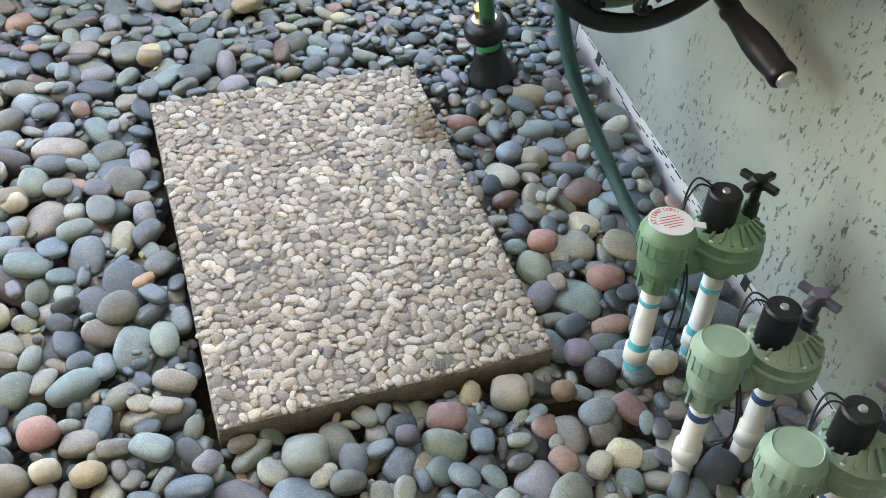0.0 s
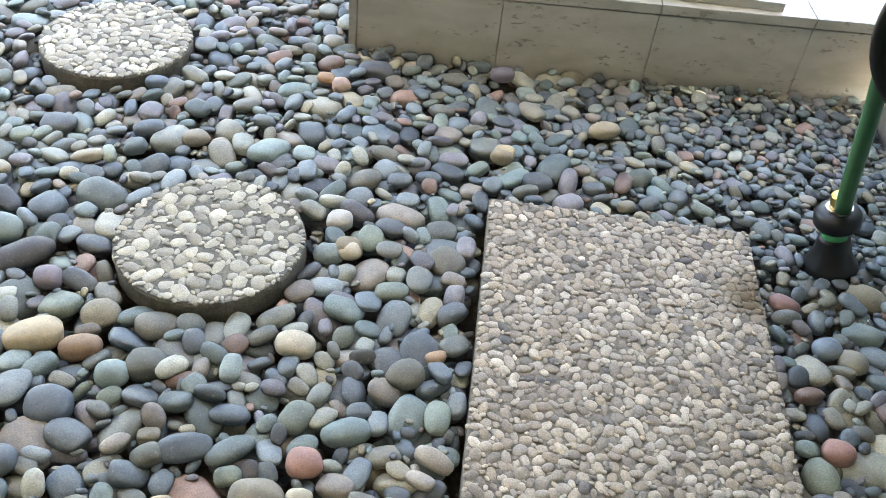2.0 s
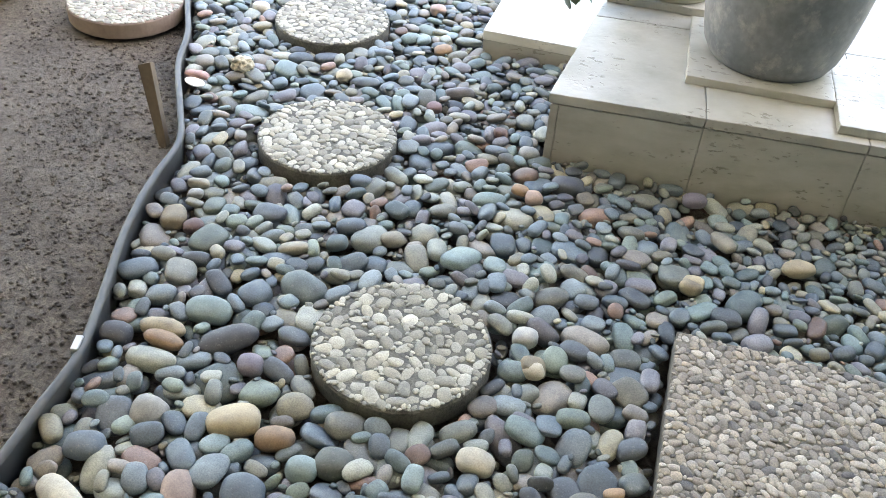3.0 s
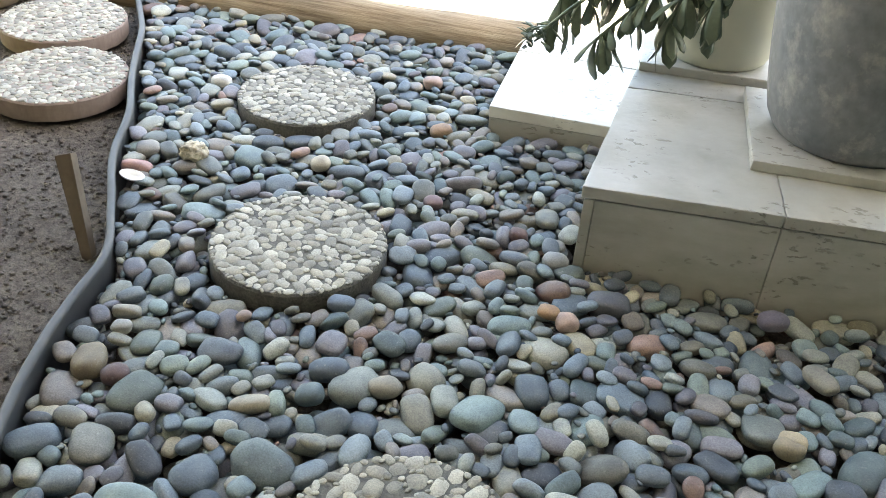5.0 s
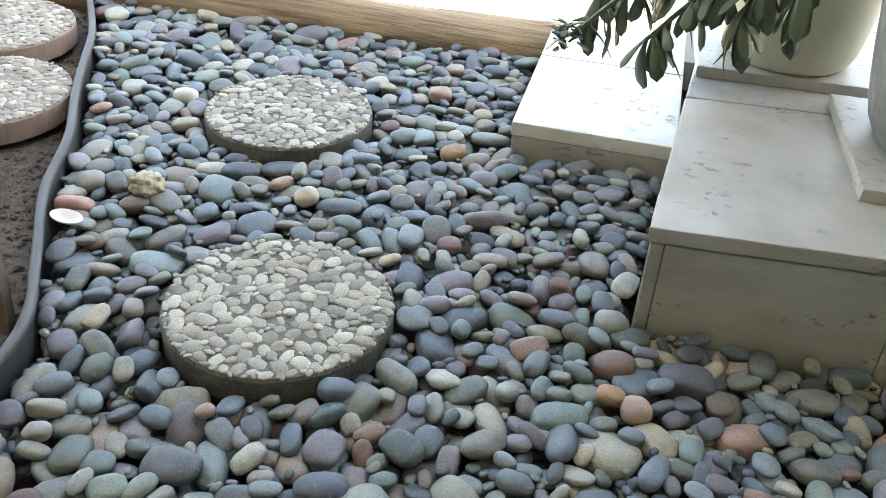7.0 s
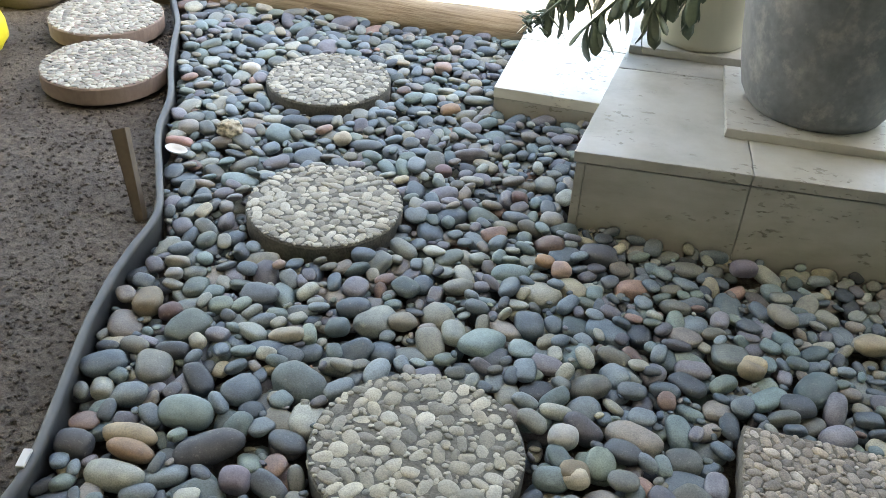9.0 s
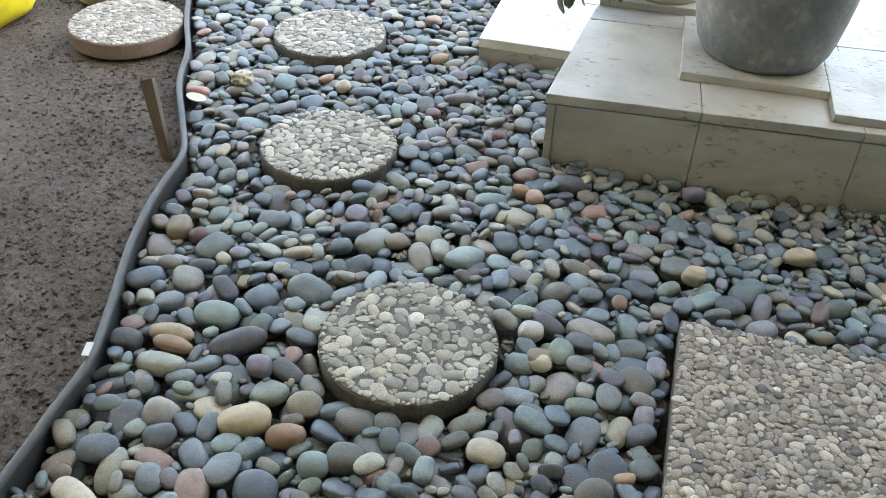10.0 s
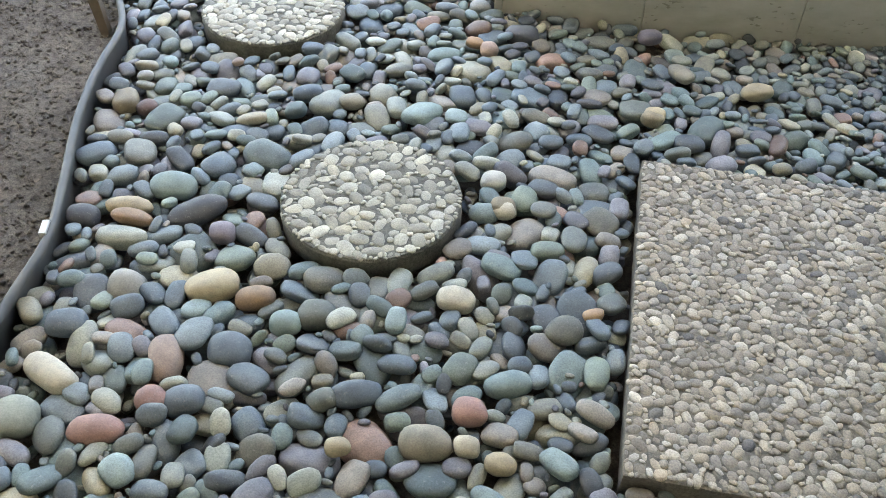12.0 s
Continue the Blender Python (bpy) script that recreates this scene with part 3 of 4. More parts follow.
    if sticker:
        disc = lathe([(0, h - 0.0008), (0.0265, h - 0.0008), (0.0265, h + 0.0006), (0, h + 0.0006)], 36)
        tab = box((0.024, -0.006, h - 0.0008), (0.040, 0.005, h + 0.0006))
        bmesh.ops.transform(tab, verts=tab.verts, matrix=Matrix.Rotation(radians(-28), 4, "Z"))
        keep = bpy.data.meshes.new("tab")
        tab.to_mesh(keep)
        tab.free()
        disc.from_mesh(keep)
        bpy.data.meshes.remove(keep)
        st = part("warning_sticker", disc, M_PAPER, cap, "white round warning sticker with red print")
        # the word follows the sticker's rim, letter by letter
        for i, ch in enumerate("ATTENTION!"):
            a = radians(178 - i * 15.5)
            m = Matrix.Translation((0.0205 * math.cos(a), 0.0205 * math.sin(a), h + 0.0009)) @ Matrix.Rotation(a - math.pi / 2, 4, "Z")
            text_mesh("letter", ch, 0.0085, M_RED, v, m)
        for k in range(5):
            w = (0.011, 0.014, 0.015, 0.013, 0.009)[k]
            part("print_bar", box((-w, 0.007 - 0.0045 * k, h + 0.0006), (w, 0.0082 - 0.0045 * k, h + 0.0009)), M_RED, v)
    return v


valve(0.559, -0.699, 0.268, "green plastic irrigation valve with white sticker on its cap", M_CEMENT, M_BLACK, True, 1, M_GREENPLASTIC)
M_BLUE = plain("dark blue pipe primer", (0.03, 0.07, 0.16), 0.45, vary=0.15)
valve(0.552, -0.853, 0.238, "faded green plastic irrigation valve on white pipes", M_BLUE, M_PURPLE, False, 2, M_GREENFADED)
valve(0.551, -0.997, 0.245, "faded green plastic irrigation valve on short white pipes", M_BLUE, M_PURPLE, False, 3, M_GREENFADED)

# ---- hose reel on the wall ----
RX, RZ, RN, RF, RR = 0.608, 0.525, -0.425, -0.125, 0.168
REEL_SIZE = 0.93
reel = thing("hose_reel", "black plastic wall mounted hose reel with a crank", "hose reel", at=(RX, RN, RZ))
reel.scale = (REEL_SIZE, REEL_SIZE, REEL_SIZE)
ALONG = Matrix.Rotation(radians(90), 4, "X")


def reel_disc(y, ornate):
    """A flange with a rim, an inner plate and curled openings near the rim."""
    bm = lathe([(0.142, -0.006), (0.160, -0.008), (RR, -0.004), (RR, 0.004), (0.160, 0.008), (0.142, 0.006), (0.142, -0.006)], 64, turn=ALONG)
    lathe([(0.0, -0.004), (0.098, -0.004), (0.098, 0.004), (0.0, 0.004)], 48, turn=ALONG, bm=bm)
    if ornate:
        for i in range(10):
            a0 = i * math.tau / 10
            pts = []
            for k in range(9):
                t = k / 8
                r = 0.098 + 0.046 * t
                a = a0 + 0.5 * t + 0.12 * math.sin(t * 6)
                pts.append((r * math.cos(a), 0, r * math.sin(a)))
            tube(pts, 0.0052, 8, 3, bm=bm)
            cx, cz = 0.124 * math.cos(a0 + 0.42), 0.124 * math.sin(a0 + 0.42)
            tube([(cx + 0.011 * math.cos(q), 0, cz + 0.011 * math.sin(q)) for q in [j * 0.7 for j in range(8)]], 0.0045, 8, 3, bm=bm)
        for i in range(24):
            a = i * math.tau / 24
            tube([(r * math.cos(a + s), -0.005, r * math.sin(a + s)) for r, s in ((0.05, 0), (0.072, 0.12), (0.094, 0.05))], 0.004, 6, 4, bm=bm)
    else:
        lathe([(0.09, -0.003), (0.15, -0.003), (0.15, 0.003), (0.09, 0.003)], 48, turn=ALONG, bm=bm)
    bmesh.ops.translate(bm, verts=bm.verts, vec=(0, y - RN, 0))
    return bm


part("flange", reel_disc(RN, True), M_BLACK, reel, "black openwork flange with curled ornament", True)
part("flange", reel_disc(RF, False), M_BLACK, reel, "black round flange", True)
part("drum", lathe([(0.07, 0), (0.07, RN - RF)], 32, turn=ALONG), M_BLACK, reel, "", True)
part("hub", lathe([(0, 0), (0.045, 0), (0.045, 0.012), (0.03, 0.024), (0, 0.024)], 32, turn=ALONG), M_BLACK, reel, "round black hub", True)
crank = part("crank_arm", tube([(0.0, -0.026, 0.0), (0.06, -0.028, -0.067), (0.122, -0.03, -0.13)], 0.011, 10, 8), M_BLACK, reel, "black crank arm", True)
grip_turn = Matrix.Translation((0.122, -0.028, -0.131)) @ Matrix.Rotation(radians(90), 4, "X") @ Matrix.Rotation(radians(4), 4, "X")
grip = lathe([(0, 0), (0.016, 0), (0.0165, 0.006), (0.0145, 0.014), (0.0155, 0.03), (0.0205, 0.07), (0.0205, 0.1), (0.018, 0.128), (0.0195, 0.133), (0.0195, 0.142), (0.016, 0.146), (0, 0.146)], 28, turn=grip_turn)
handle = part("crank_grip", grip, M_BLACK, crank, "black moulded grip", True)
part("grip_end", lathe([(0, 0.1455), (0.0135, 0.1455), (0.0135, 0.149), (0.012, 0.151), (0, 0.151)], 24, turn=grip_turn), M_STEEL, crank, "steel end cap")
brace = box((0.150, -0.20, -0.01), (0.188, -0.10, 0.3), 0.008)
box((0.0, -0.165, 0.03), (0.17, -0.13, 0.07), 0.008, bm=brace)
part("wall_bracket", brace, M_BLACK, reel, "black wall bracket")
part("bolt", lathe([(0, 0), (0.011, 0), (0.011, 0.007), (0.007, 0.01), (0, 0.01)], 12, (0.15, -0.15, 0.012), turn=Matrix.Rotation(radians(-90), 4, "Y")), M_STEEL, reel, "steel bolt")
arm = box((-0.02, 0.09, -0.02), (0.19, 0.13, 0.02), 0.006)
part("axle_bracket", arm, M_BLACK, reel, "black support arm")


def coils(radius, turns, y0, y1, r, seed, start=0.0):
    rnd = random.Random(seed)
    pts, n = [], int(turns * 14)
    for k in range(n + 1):
        a = start + k * math.tau / 14
        t = k / n
        rr = (radius + 0.004 * math.sin(a * 0.37 + seed)) * REEL_SIZE
        pts.append((RX + rr * math.cos(a), RN + REEL_SIZE * (y0 + (y1 - y0) * t - RN) + rnd.uniform(-0.002, 0.002), RZ + rr * math.sin(a)))
    return pts


hose_inner = part("garden_hose", tube(coils(0.095, 9, RN + 0.03, RF - 0.03, 0.0125, 1), 0.0125, 10, 3), M_HOSE_SAGE, None, smooth=True)
tagged(hose_inner, "sage green garden hose wound on the reel", "hose", "hoses on the reel")
hose = part("garden_hose", tube([(0.576, -0.045, 0.135), (0.564, -0.047, 0.200), (0.543, -0.060, 0.320), (0.517, -0.086, 0.420), (0.495, -0.128, 0.500)] + [p for p in coils(0.142, 5, RF - 0.05, RN + 0.045, 0.0135, 3, math.pi * 0.9)][::1], 0.0135, 12, 4), M_HOSE, None, smooth=True)
tagged(hose, "dark green garden hose running from reel to nozzle", "hose", "hoses on the reel")
sage = part("garden_hose", tube(coils(0.147, 2.6, RN + 0.035, RN + 0.11, 0.0125, 7, 0.5), 0.0125, 10, 3), M_HOSE_SAGE, None, smooth=True)
tagged(sage, "pale green hose coiled on the black reel", "hose", "hoses on the reel")
leader = part("leader_hose", tube([(0.592, -0.239, 0.420), (0.595, -0.240, 0.310), (0.615, -0.288, 0.200), (0.650, -0.377, 0.100), (0.666, -0.490, 0.045), (0.678, -0.608, 0.030), (0.690, -0.754, 0.028)], 0.0112, 12, 12), M_HOSE_TEAL, None, smooth=True)
tagged(leader, "worn teal leader hose hanging from the reel", "hose")

# ---- spray nozzle standing on the pebbles ----
noz = thing("hose_nozzle", "black rubber spray nozzle with green collar on the pebbles", "nozzle", at=(0.604, -0.038, 0.004))
noz.rotation_euler = (radians(-5), radians(-12), 0)
bm = lathe([(0, 0.002), (0.04, 0.002), (0.0455, 0.0), (0.047, 0.006), (0.044, 0.014), (0.037, 0.026), (0.031, 0.042), (0.027, 0.06), (0.026, 0.068), (0, 0.068)], 40)
for v in bm.verts:
    a = math.atan2(v.co.y, v.co.x)
    if 0.008 < v.co.z < 0.05:
        v.co.xy *= 1 - 0.05 * (0.5 + 0.5 * math.cos(a * 7))
part("bell", bm, M_BLACK, noz, "black rubber bell", True)
part("clear_collar", lathe([(0.021, 0.064), (0.023, 0.067), (0.023, 0.085), (0.021, 0.088)], 32), M_CLEAR, noz, "clear green collar", True)
part("grip_ring", lathe([(0, 0.084), (0.022, 0.084), (0.034, 0.088), (0.039, 0.096), (0.039, 0.112), (0.034, 0.12), (0.02, 0.122), (0, 0.122)], 40), M_BLACK, noz, "black ring", True)
part("washer", lathe([(0, 0.121), (0.022, 0.121), (0.022, 0.127), (0, 0.127)], 24), M_STEEL, noz, "steel washer")
part("coupling", lathe([(0.0, 0.126)] + [(0.0155 + 0.0012 * (k % 2), 0.126 + 0.003 * k) for k in range(9)] + [(0, 0.15)], 24), M_BRASS, noz, "brass hose coupling", True)

# ---- building paper print ----
rnd = random.Random(4)
for k in range(90):
    y = -1.15 + k * 0.0133
    z = rnd.choice((0.008, 0.014, 0.02, 0.026, 0.03))
    w, hh = rnd.uniform(0.006, 0.022), rnd.choice((0.0008, 0.0012, 0.002))
    part("print_bar", box((WALL_X + 0.0048, y, z), (WALL_X + 0.0062, y + w, z + hh)), M_INK, strip)
for y in (-0.62, -0.06):
    part("print_bar", box((WALL_X + 0.0048, y, 0.006), (WALL_X + 0.0062, y + 0.016, 0.03)), M_INK, strip)
logo = lathe([(0.012, 0), (0.0145, 0), (0.0145, 0.0012), (0.012, 0.0012), (0.012, 0)], 28, turn=Matrix.Rotation(radians(-90), 4, "Y"), at=(WALL_X + 0.006, -0.7, 0.018))
part("print_ring", logo, M_INK, strip)

# ---- succulent in the cream pot ----
plant = thing("succulent_plant", "grey green succulent with paddle leaves hanging over its pot", "plant", at=(-0.15, 1.135, STEP_TOP + 0.26))


def paddle(length, width, bend, rnd):
    bm = bmesh.new()
    rows, cols = 9, 6
    rings = []
    for i in range(rows + 1):
        t = i / rows
        w = width * (0.16 + 0.84 * math.sin(math.pi * min(1, t * 0.62 + 0.02)) ** 1.5) * (1 if t < 0.8 else math.sqrt(max(0.0, 1 - ((t - 0.8) / 0.2) ** 2)) + 0.02)
        z = -bend * t * t * length
        ring = []
        for j in range(cols):
            a = j * math.tau / cols
            ring.append(bm.verts.new((t * length, w * math.cos(a), z + 0.0022 * math.sin(a) * (1.2 - t))))
        rings.append(ring)
    for a, b in zip(rings, rings[1:]):
        for j in range(cols):
            bm.faces.new((a[j], a[(j + 1) % cols], b[(j + 1) % cols], b[j]))
    bm.faces.new(rings[0][::-1]), bm.faces.new(rings[-1])
    return bm


rnd = random.Random(8)
leaf_meshes = [mesh_of("leaf", paddle(0.062 + 0.006 * k, 0.0115 + 0.0008 * k, 0.25 + 0.1 * k, rnd), M_LEAF, True) for k in range(4)]
small_leaf = [mesh_of("leaf", paddle(0.028, 0.006, 0.3, rnd), M_LEAF, True)]
stems = [
    [(-0.22, 0.92, 0.46), (-0.34, 0.89, 0.43), (-0.47, 0.885, 0.33), (-0.56, 0.885, 0.235)],
    [(-0.20, 0.90, 0.46), (-0.29, 0.87, 0.41), (-0.39, 0.87, 0.31), (-0.44, 0.87, 0.25)],
    [(-0.18, 0.88, 0.46), (-0.22, 0.85, 0.44), (-0.27, 0.845, 0.37), (-0.30, 0.84, 0.30)],
    [(-0.14, 0.87, 0.46), (-0.17, 0.845, 0.44), (-0.19, 0.84, 0.40), (-0.20, 0.835, 0.36)],
    [(-0.24, 0.96, 0.46), (-0.38, 0.95, 0.43), (-0.50, 0.94, 0.36), (-0.53, 0.93, 0.29)],
]
stems = [[(x + 0.042 * min(1, max(0, (-0.15 - x) / 0.2)), y + 0.06, z - 0.006) for x, y, z in pts] for pts in stems]
base = Vector(plant.location)
for s, pts in enumerate(stems):
    part("stem", tube([Vector(p) - base for p in pts], 0.005, 8, 10, radii=lambda t: 0.006 - 0.0025 * t), M_LEAF, plant, "fleshy stem", True)
    line = curve_points(pts, 12)
    for k in range(30 if s < 3 else 18):
        p = line[int(rnd.uniform(0.25, 1.0) * (len(line) - 1))] - base
        ob = new("leaf", rnd.choice(leaf_meshes))
        ob.parent = plant
        ob.matrix_basis = Matrix.Translation(p) @ Euler((rnd.uniform(-0.5, 0.5), radians(rnd.uniform(20, 85)), rnd.uniform(0, math.tau))).to_matrix().to_4x4() @ Matrix.Scale(rnd.uniform(0.75, 1.15), 4)
for k in range(26):
    ob = new("leaf", small_leaf[0])
    ob.parent = plant
    p = Vector((-0.525, 0.945, 0.232)) - base + Vector((rnd.gauss(0, 0.014), rnd.gauss(0, 0.014), rnd.gauss(0, 0.012)))
    ob.matrix_basis = Matrix.Translation(p) @ Euler((rnd.uniform(-1, 1), rnd.uniform(-1.0, 0.6), rnd.uniform(0, math.tau))).to_matrix().to_4x4()


# ---- small things on the soil and pebbles ----
def sack_mesh(size, seed):
    bm = bmesh.new()
    bmesh.ops.create_icosphere(bm, subdivisions=4, radius=1)
    off = Vector((seed * 7.3, 1.7, 0))
    for v in bm.verts:
        q = Vector([math.copysign(abs(c) ** 0.7, c) for c in v.co])
        q *= 1 + 0.09 * noise.noise(v.co * 2 + off) + 0.035 * noise.noise(v.co * 6 + off)
        v.co = Vector((q.x * size[0], q.y * size[1], max(q.z, -0.8) * size[2]))
    return bm


bag = thing("plastic_bag", "bulging yellow plastic bag lying on the soil", "bag", at=(-2.095, 0.775, SOIL_Z + 0.075))
part("body", sack_mesh((0.21, 0.17, 0.1), 1), M_BAG, bag, smooth=True)
for k, (x, y, z, s) in enumerate(((0.17, -0.07, 0.06, 0.016), (0.185, -0.04, 0.04, 0.011), (0.16, -0.10, 0.03, 0.013))):
    part("print_patch", lathe([(0, 0), (s, 0), (s, 0.0015), (0, 0.0015)], 4, (x, y, z), turn=Matrix.Rotation(radians(62), 4, "Y")), M_PAPER, bag, "white printed patch")
sack = part("soil_sack", sack_mesh((0.22, 0.16, 0.09), 3), M_SACK, smooth=True)
sack.location = (-2.174, 1.26, SOIL_Z + 0.07)
tagged(sack, "tan sack lying on the soil behind the yellow bag", "sack")


def shell_mesh():
    return lathe([(0.0, -0.005), (0.012, -0.003), (0.02, 0.002), (0.0225, 0.006), (0.0215, 0.0065), (0.012, 0.0), (0.0, -0.002)], 28)


shell = part("sea_shell", shell_mesh(), M_SHELL, smooth=True)
shell.matrix_world = pose(-1.180, 0.458, 0.022, 14, 18, 30) @ Matrix.Diagonal((1.05, 0.66, 1, 1))
tagged(shell, "small white sea shell lying on the pebbles", "shell")


def coral_mesh():
    bm = bmesh.new()
    bmesh.ops.create_icosphere(bm, subdivisions=4, radius=0.027)
    for v in bm.verts:
        q = v.co.normalized()
        v.co *= 1 + 0.28 * noise.noise(q * 3.1) + 0.22 * noise.noise(q * 7.5)
        v.co.z *= 0.75
    return bm


M_CORAL = plain("bleached coral", (0.50, 0.45, 0.34), 0.85, vary=0.35, scale=150, relief=0.9)
coral = part("coral_piece", coral_mesh(), M_CORAL, smooth=True)
coral.location = (-1.115, 0.582, 0.024)
tagged(coral, "knobbly bleached cream coral piece lying on the pebbles", "coral")
tag_ = part("edging_label", box((-0.006, -0.016, -0.02), (0.006, 0.016, 0.004), 0.0015), M_PAPER, edging, "white paper label stuck over the rim")
tag_.matrix_basis = pose(-0.938, -0.384, 0.033, 0, 0, 15)
# ---- pebble shapes ----
def pebble_shape(seed, cuts):
    rnd = random.Random(seed)
    bm = bmesh.new()
    bmesh.ops.create_icosphere(bm, subdivisions=cuts, radius=1)
    off = Vector((rnd.uniform(0, 50), rnd.uniform(0, 50), rnd.uniform(0, 50)))
    power = rnd.uniform(0.72, 0.95)
    for v in bm.verts:
        q = Vector([math.copysign(abs(c) ** power, c) for c in v.co])
        q *= 0.93 * (1 + 0.15 * noise.noise(v.co * 0.9 + off) + 0.05 * noise.noise(v.co * 2.3 + off))
        v.co = q
    vs = np.array([v.co[:] for v in bm.verts])
    fs = np.array([[v.index for v in f.verts] for f in bm.faces])
    bm.free()
    vs -= (vs.max(0) + vs.min(0)) / 2
    return vs / np.abs(vs).max(0), fs


FINE = [pebble_shape(k, 3) for k in range(14)]
TINY = [pebble_shape(k, 1) for k in range(14)]
COARSE = [pebble_shape(k, 2) for k in range(14)]


def turn_matrix(rx, ry, rz):
    return np.array(Euler((rx, ry, rz)).to_matrix())


def shape_mesh(name, k, mat, kinds):
    vs, fs = kinds[k]
    ob = joined(name, vs, fs, mat)
    me = ob.data
    bpy.data.objects.remove(ob)
    return me


def pieces(name, items, kinds, mat, parent, meshes):
    """Objects of their own on shared meshes. items: (shape, place, turn matrix, half sizes)."""
    for k, pos, rot, half in items:
        ob = new(name, meshes[k])
        ob.parent = parent
        m = Matrix(rot.tolist()).to_4x4() @ Matrix.Diagonal((*half, 1))
        ob.matrix_basis = Matrix.Translation(pos) @ m


def heap(name, items, mat, parent, small, tiny=0.0):
    allv, allf, n = [], [], 0
    for k, pos, rot, half in items:
        vs, fs = (TINY if max(half) < tiny else COARSE if max(half) < small else FINE)[k]
        allv.append((vs * half) @ rot.T + np.array(pos))
        allf.append(fs + n)
        n += len(vs)
    ob = joined(name, np.concatenate(allv), np.concatenate(allf), mat, parent)
    return tagged(ob, kind="stuff")


# ---- exposed aggregate pavers ----
def scatter(rng, inside, lo, hi, sizes, gap):
    """Non-overlapping spots, large ones first: x, y, radius."""
    cell = max(sizes) * 2.2
    grid, out = {}, []
    for r in sizes:
        for _ in range(22):
            x, y = rng.uniform(lo[0], hi[0]), rng.uniform(lo[1], hi[1])
            if not inside(x, y, r):
                continue
            ci, cj = int(x // cell), int(y // cell)
            near = [q for i in (-1, 0, 1) for j in (-1, 0, 1) for q in grid.get((ci + i, cj + j), ())]
            if all((x - a) ** 2 + (y - b) ** 2 > (gap * (r + c)) ** 2 for a, b, c in near):
                grid.setdefault((ci, cj), []).append((x, y, r))
                out.append((x, y, r))
                break
    return out


def aggregate(parent, inside, lo, hi, top, count, big, small, mat, seed, lift, separate=300, skew=3.0):
    rng = random.Random(seed)
    sizes = sorted([small + (big - small) * rng.random() ** skew for _ in range(count)], reverse=True)
    items = []
    for x, y, r in scatter(rng, inside, lo, hi, sizes, 0.76):
        e = rng.uniform(1.0, 1.8)
        half = (r * math.sqrt(e), r / math.sqrt(e), r * 0.42)
        rot = turn_matrix(rng.gauss(0, 0.1), rng.gauss(0, 0.1), rng.uniform(0, math.tau))
        items.append((rng.randrange(14), (x, y, top - half[2] + lift * rng.uniform(0.3, 1.3)), rot, half))
    items.sort(key=lambda q: -q[3][0] * q[3][1])
    meshes = [shape_mesh("stone", k, mat, COARSE) for k in range(14)]
    pieces("stone", items[:separate], COARSE, mat, parent, meshes)
    if len(items) > separate:
        heap("stone_filling", items[separate:], mat, parent, 9)


def rough_slab(bm, amount):
    for v in bm.verts:
        v.co += amount * noise.noise_vector(v.co * 60)
    return bm


slab = thing("paving_slab", "rectangular exposed aggregate paving slab lying on the pebbles", "paving slab")


def slab_body():
    bm = box((SLAB[0], SLAB[2], -0.025), (SLAB[1], SLAB[3], 0.026), 0.004, 2)
    bmesh.ops.subdivide_edges(bm, edges=[e for e in bm.edges if e.calc_length() > 0.2], cuts=40, use_grid_fill=True)
    return rough_slab(bm, 0.0015)


part("body", slab_body(), M_MORTAR, slab)
aggregate(slab, lambda x, y, r: SLAB[0] + r < x < SLAB[1] - r and SLAB[2] + r < y < SLAB[3] - r,
          (SLAB[0], SLAB[2]), (SLAB[1], SLAB[3]), 0.026, 8500, 0.0115, 0.0034, M_AGG, 5, 0.0028, skew=2.2)


def round_paver(x, y, top, seed, label, big, pale, grow=1.0):
    R = ROUND_R * grow
    p = thing("round_paver", label, "stepping stone", "round stepping stones", at=(x, y, 0))
    prof = [(0, top - 0.048), (R - 0.003, top - 0.048), (R, top - 0.045), (R, top - 0.008), (R - 0.003, top - 0.004)]
    prof += [(R * k / 10, top - 0.004) for k in range(9, -1, -1)]
    part("body", rough_slab(lathe(prof, 72), 0.0012), M_MORTAR_GREY if pale else M_CLAY, p, smooth=False)
    aggregate(p, lambda a, b, r: math.hypot(a, b) < R - r * 1.1, (-R, -R), (R, R), top - 0.004, 2600, big, 0.0035, M_AGG_PALE, seed, 0.0028, 220, 1.5)
    return p


for i, (x, y) in enumerate(ROUNDS):
    round_paver(x, y, 0.027, 20 + i, "round grey exposed aggregate stepping stone among pebbles", (0.0175, 0.0150, 0.0145)[i], True)
for i, (x, y) in enumerate(SOIL_ROUNDS):
    round_paver(x, y, 0.03, 30 + i, "round exposed aggregate stepping stone lying on bare soil", 0.011, False)

# ---- pebble bed ----
CELL = 0.004
X0, X1, Y0, Y1 = -1.80, 0.90, -1.40, 1.45
xs, ys = np.arange(X0, X1, CELL), np.arange(Y0, Y1, CELL)
GX, GY = np.meshgrid(xs, ys, indexing="ij")
land = np.full(GX.shape, -0.045)
block = (GX < edge_x(GY) + 0.004) | (GX > WALL_X + 0.037 * (GY + 0.5) + 0.002) | (GY > 1.385)
block |= (GX > SLAB[0] - 0.001) & (GX < SLAB[1] + 0.001) & (GY > SLAB[2] - 0.001) & (GY < SLAB[3] + 0.001)
for x, y in ROUNDS:
    block |= (GX - x) ** 2 + (GY - y) ** 2 < ROUND_R ** 2
U = (GX - STEP_X) * math.cos(STEP_TURN) + (GY - STEP_Y) * math.sin(STEP_TURN)
V = (GY - STEP_Y) * math.cos(STEP_TURN) - (GX - STEP_X) * math.sin(STEP_TURN)
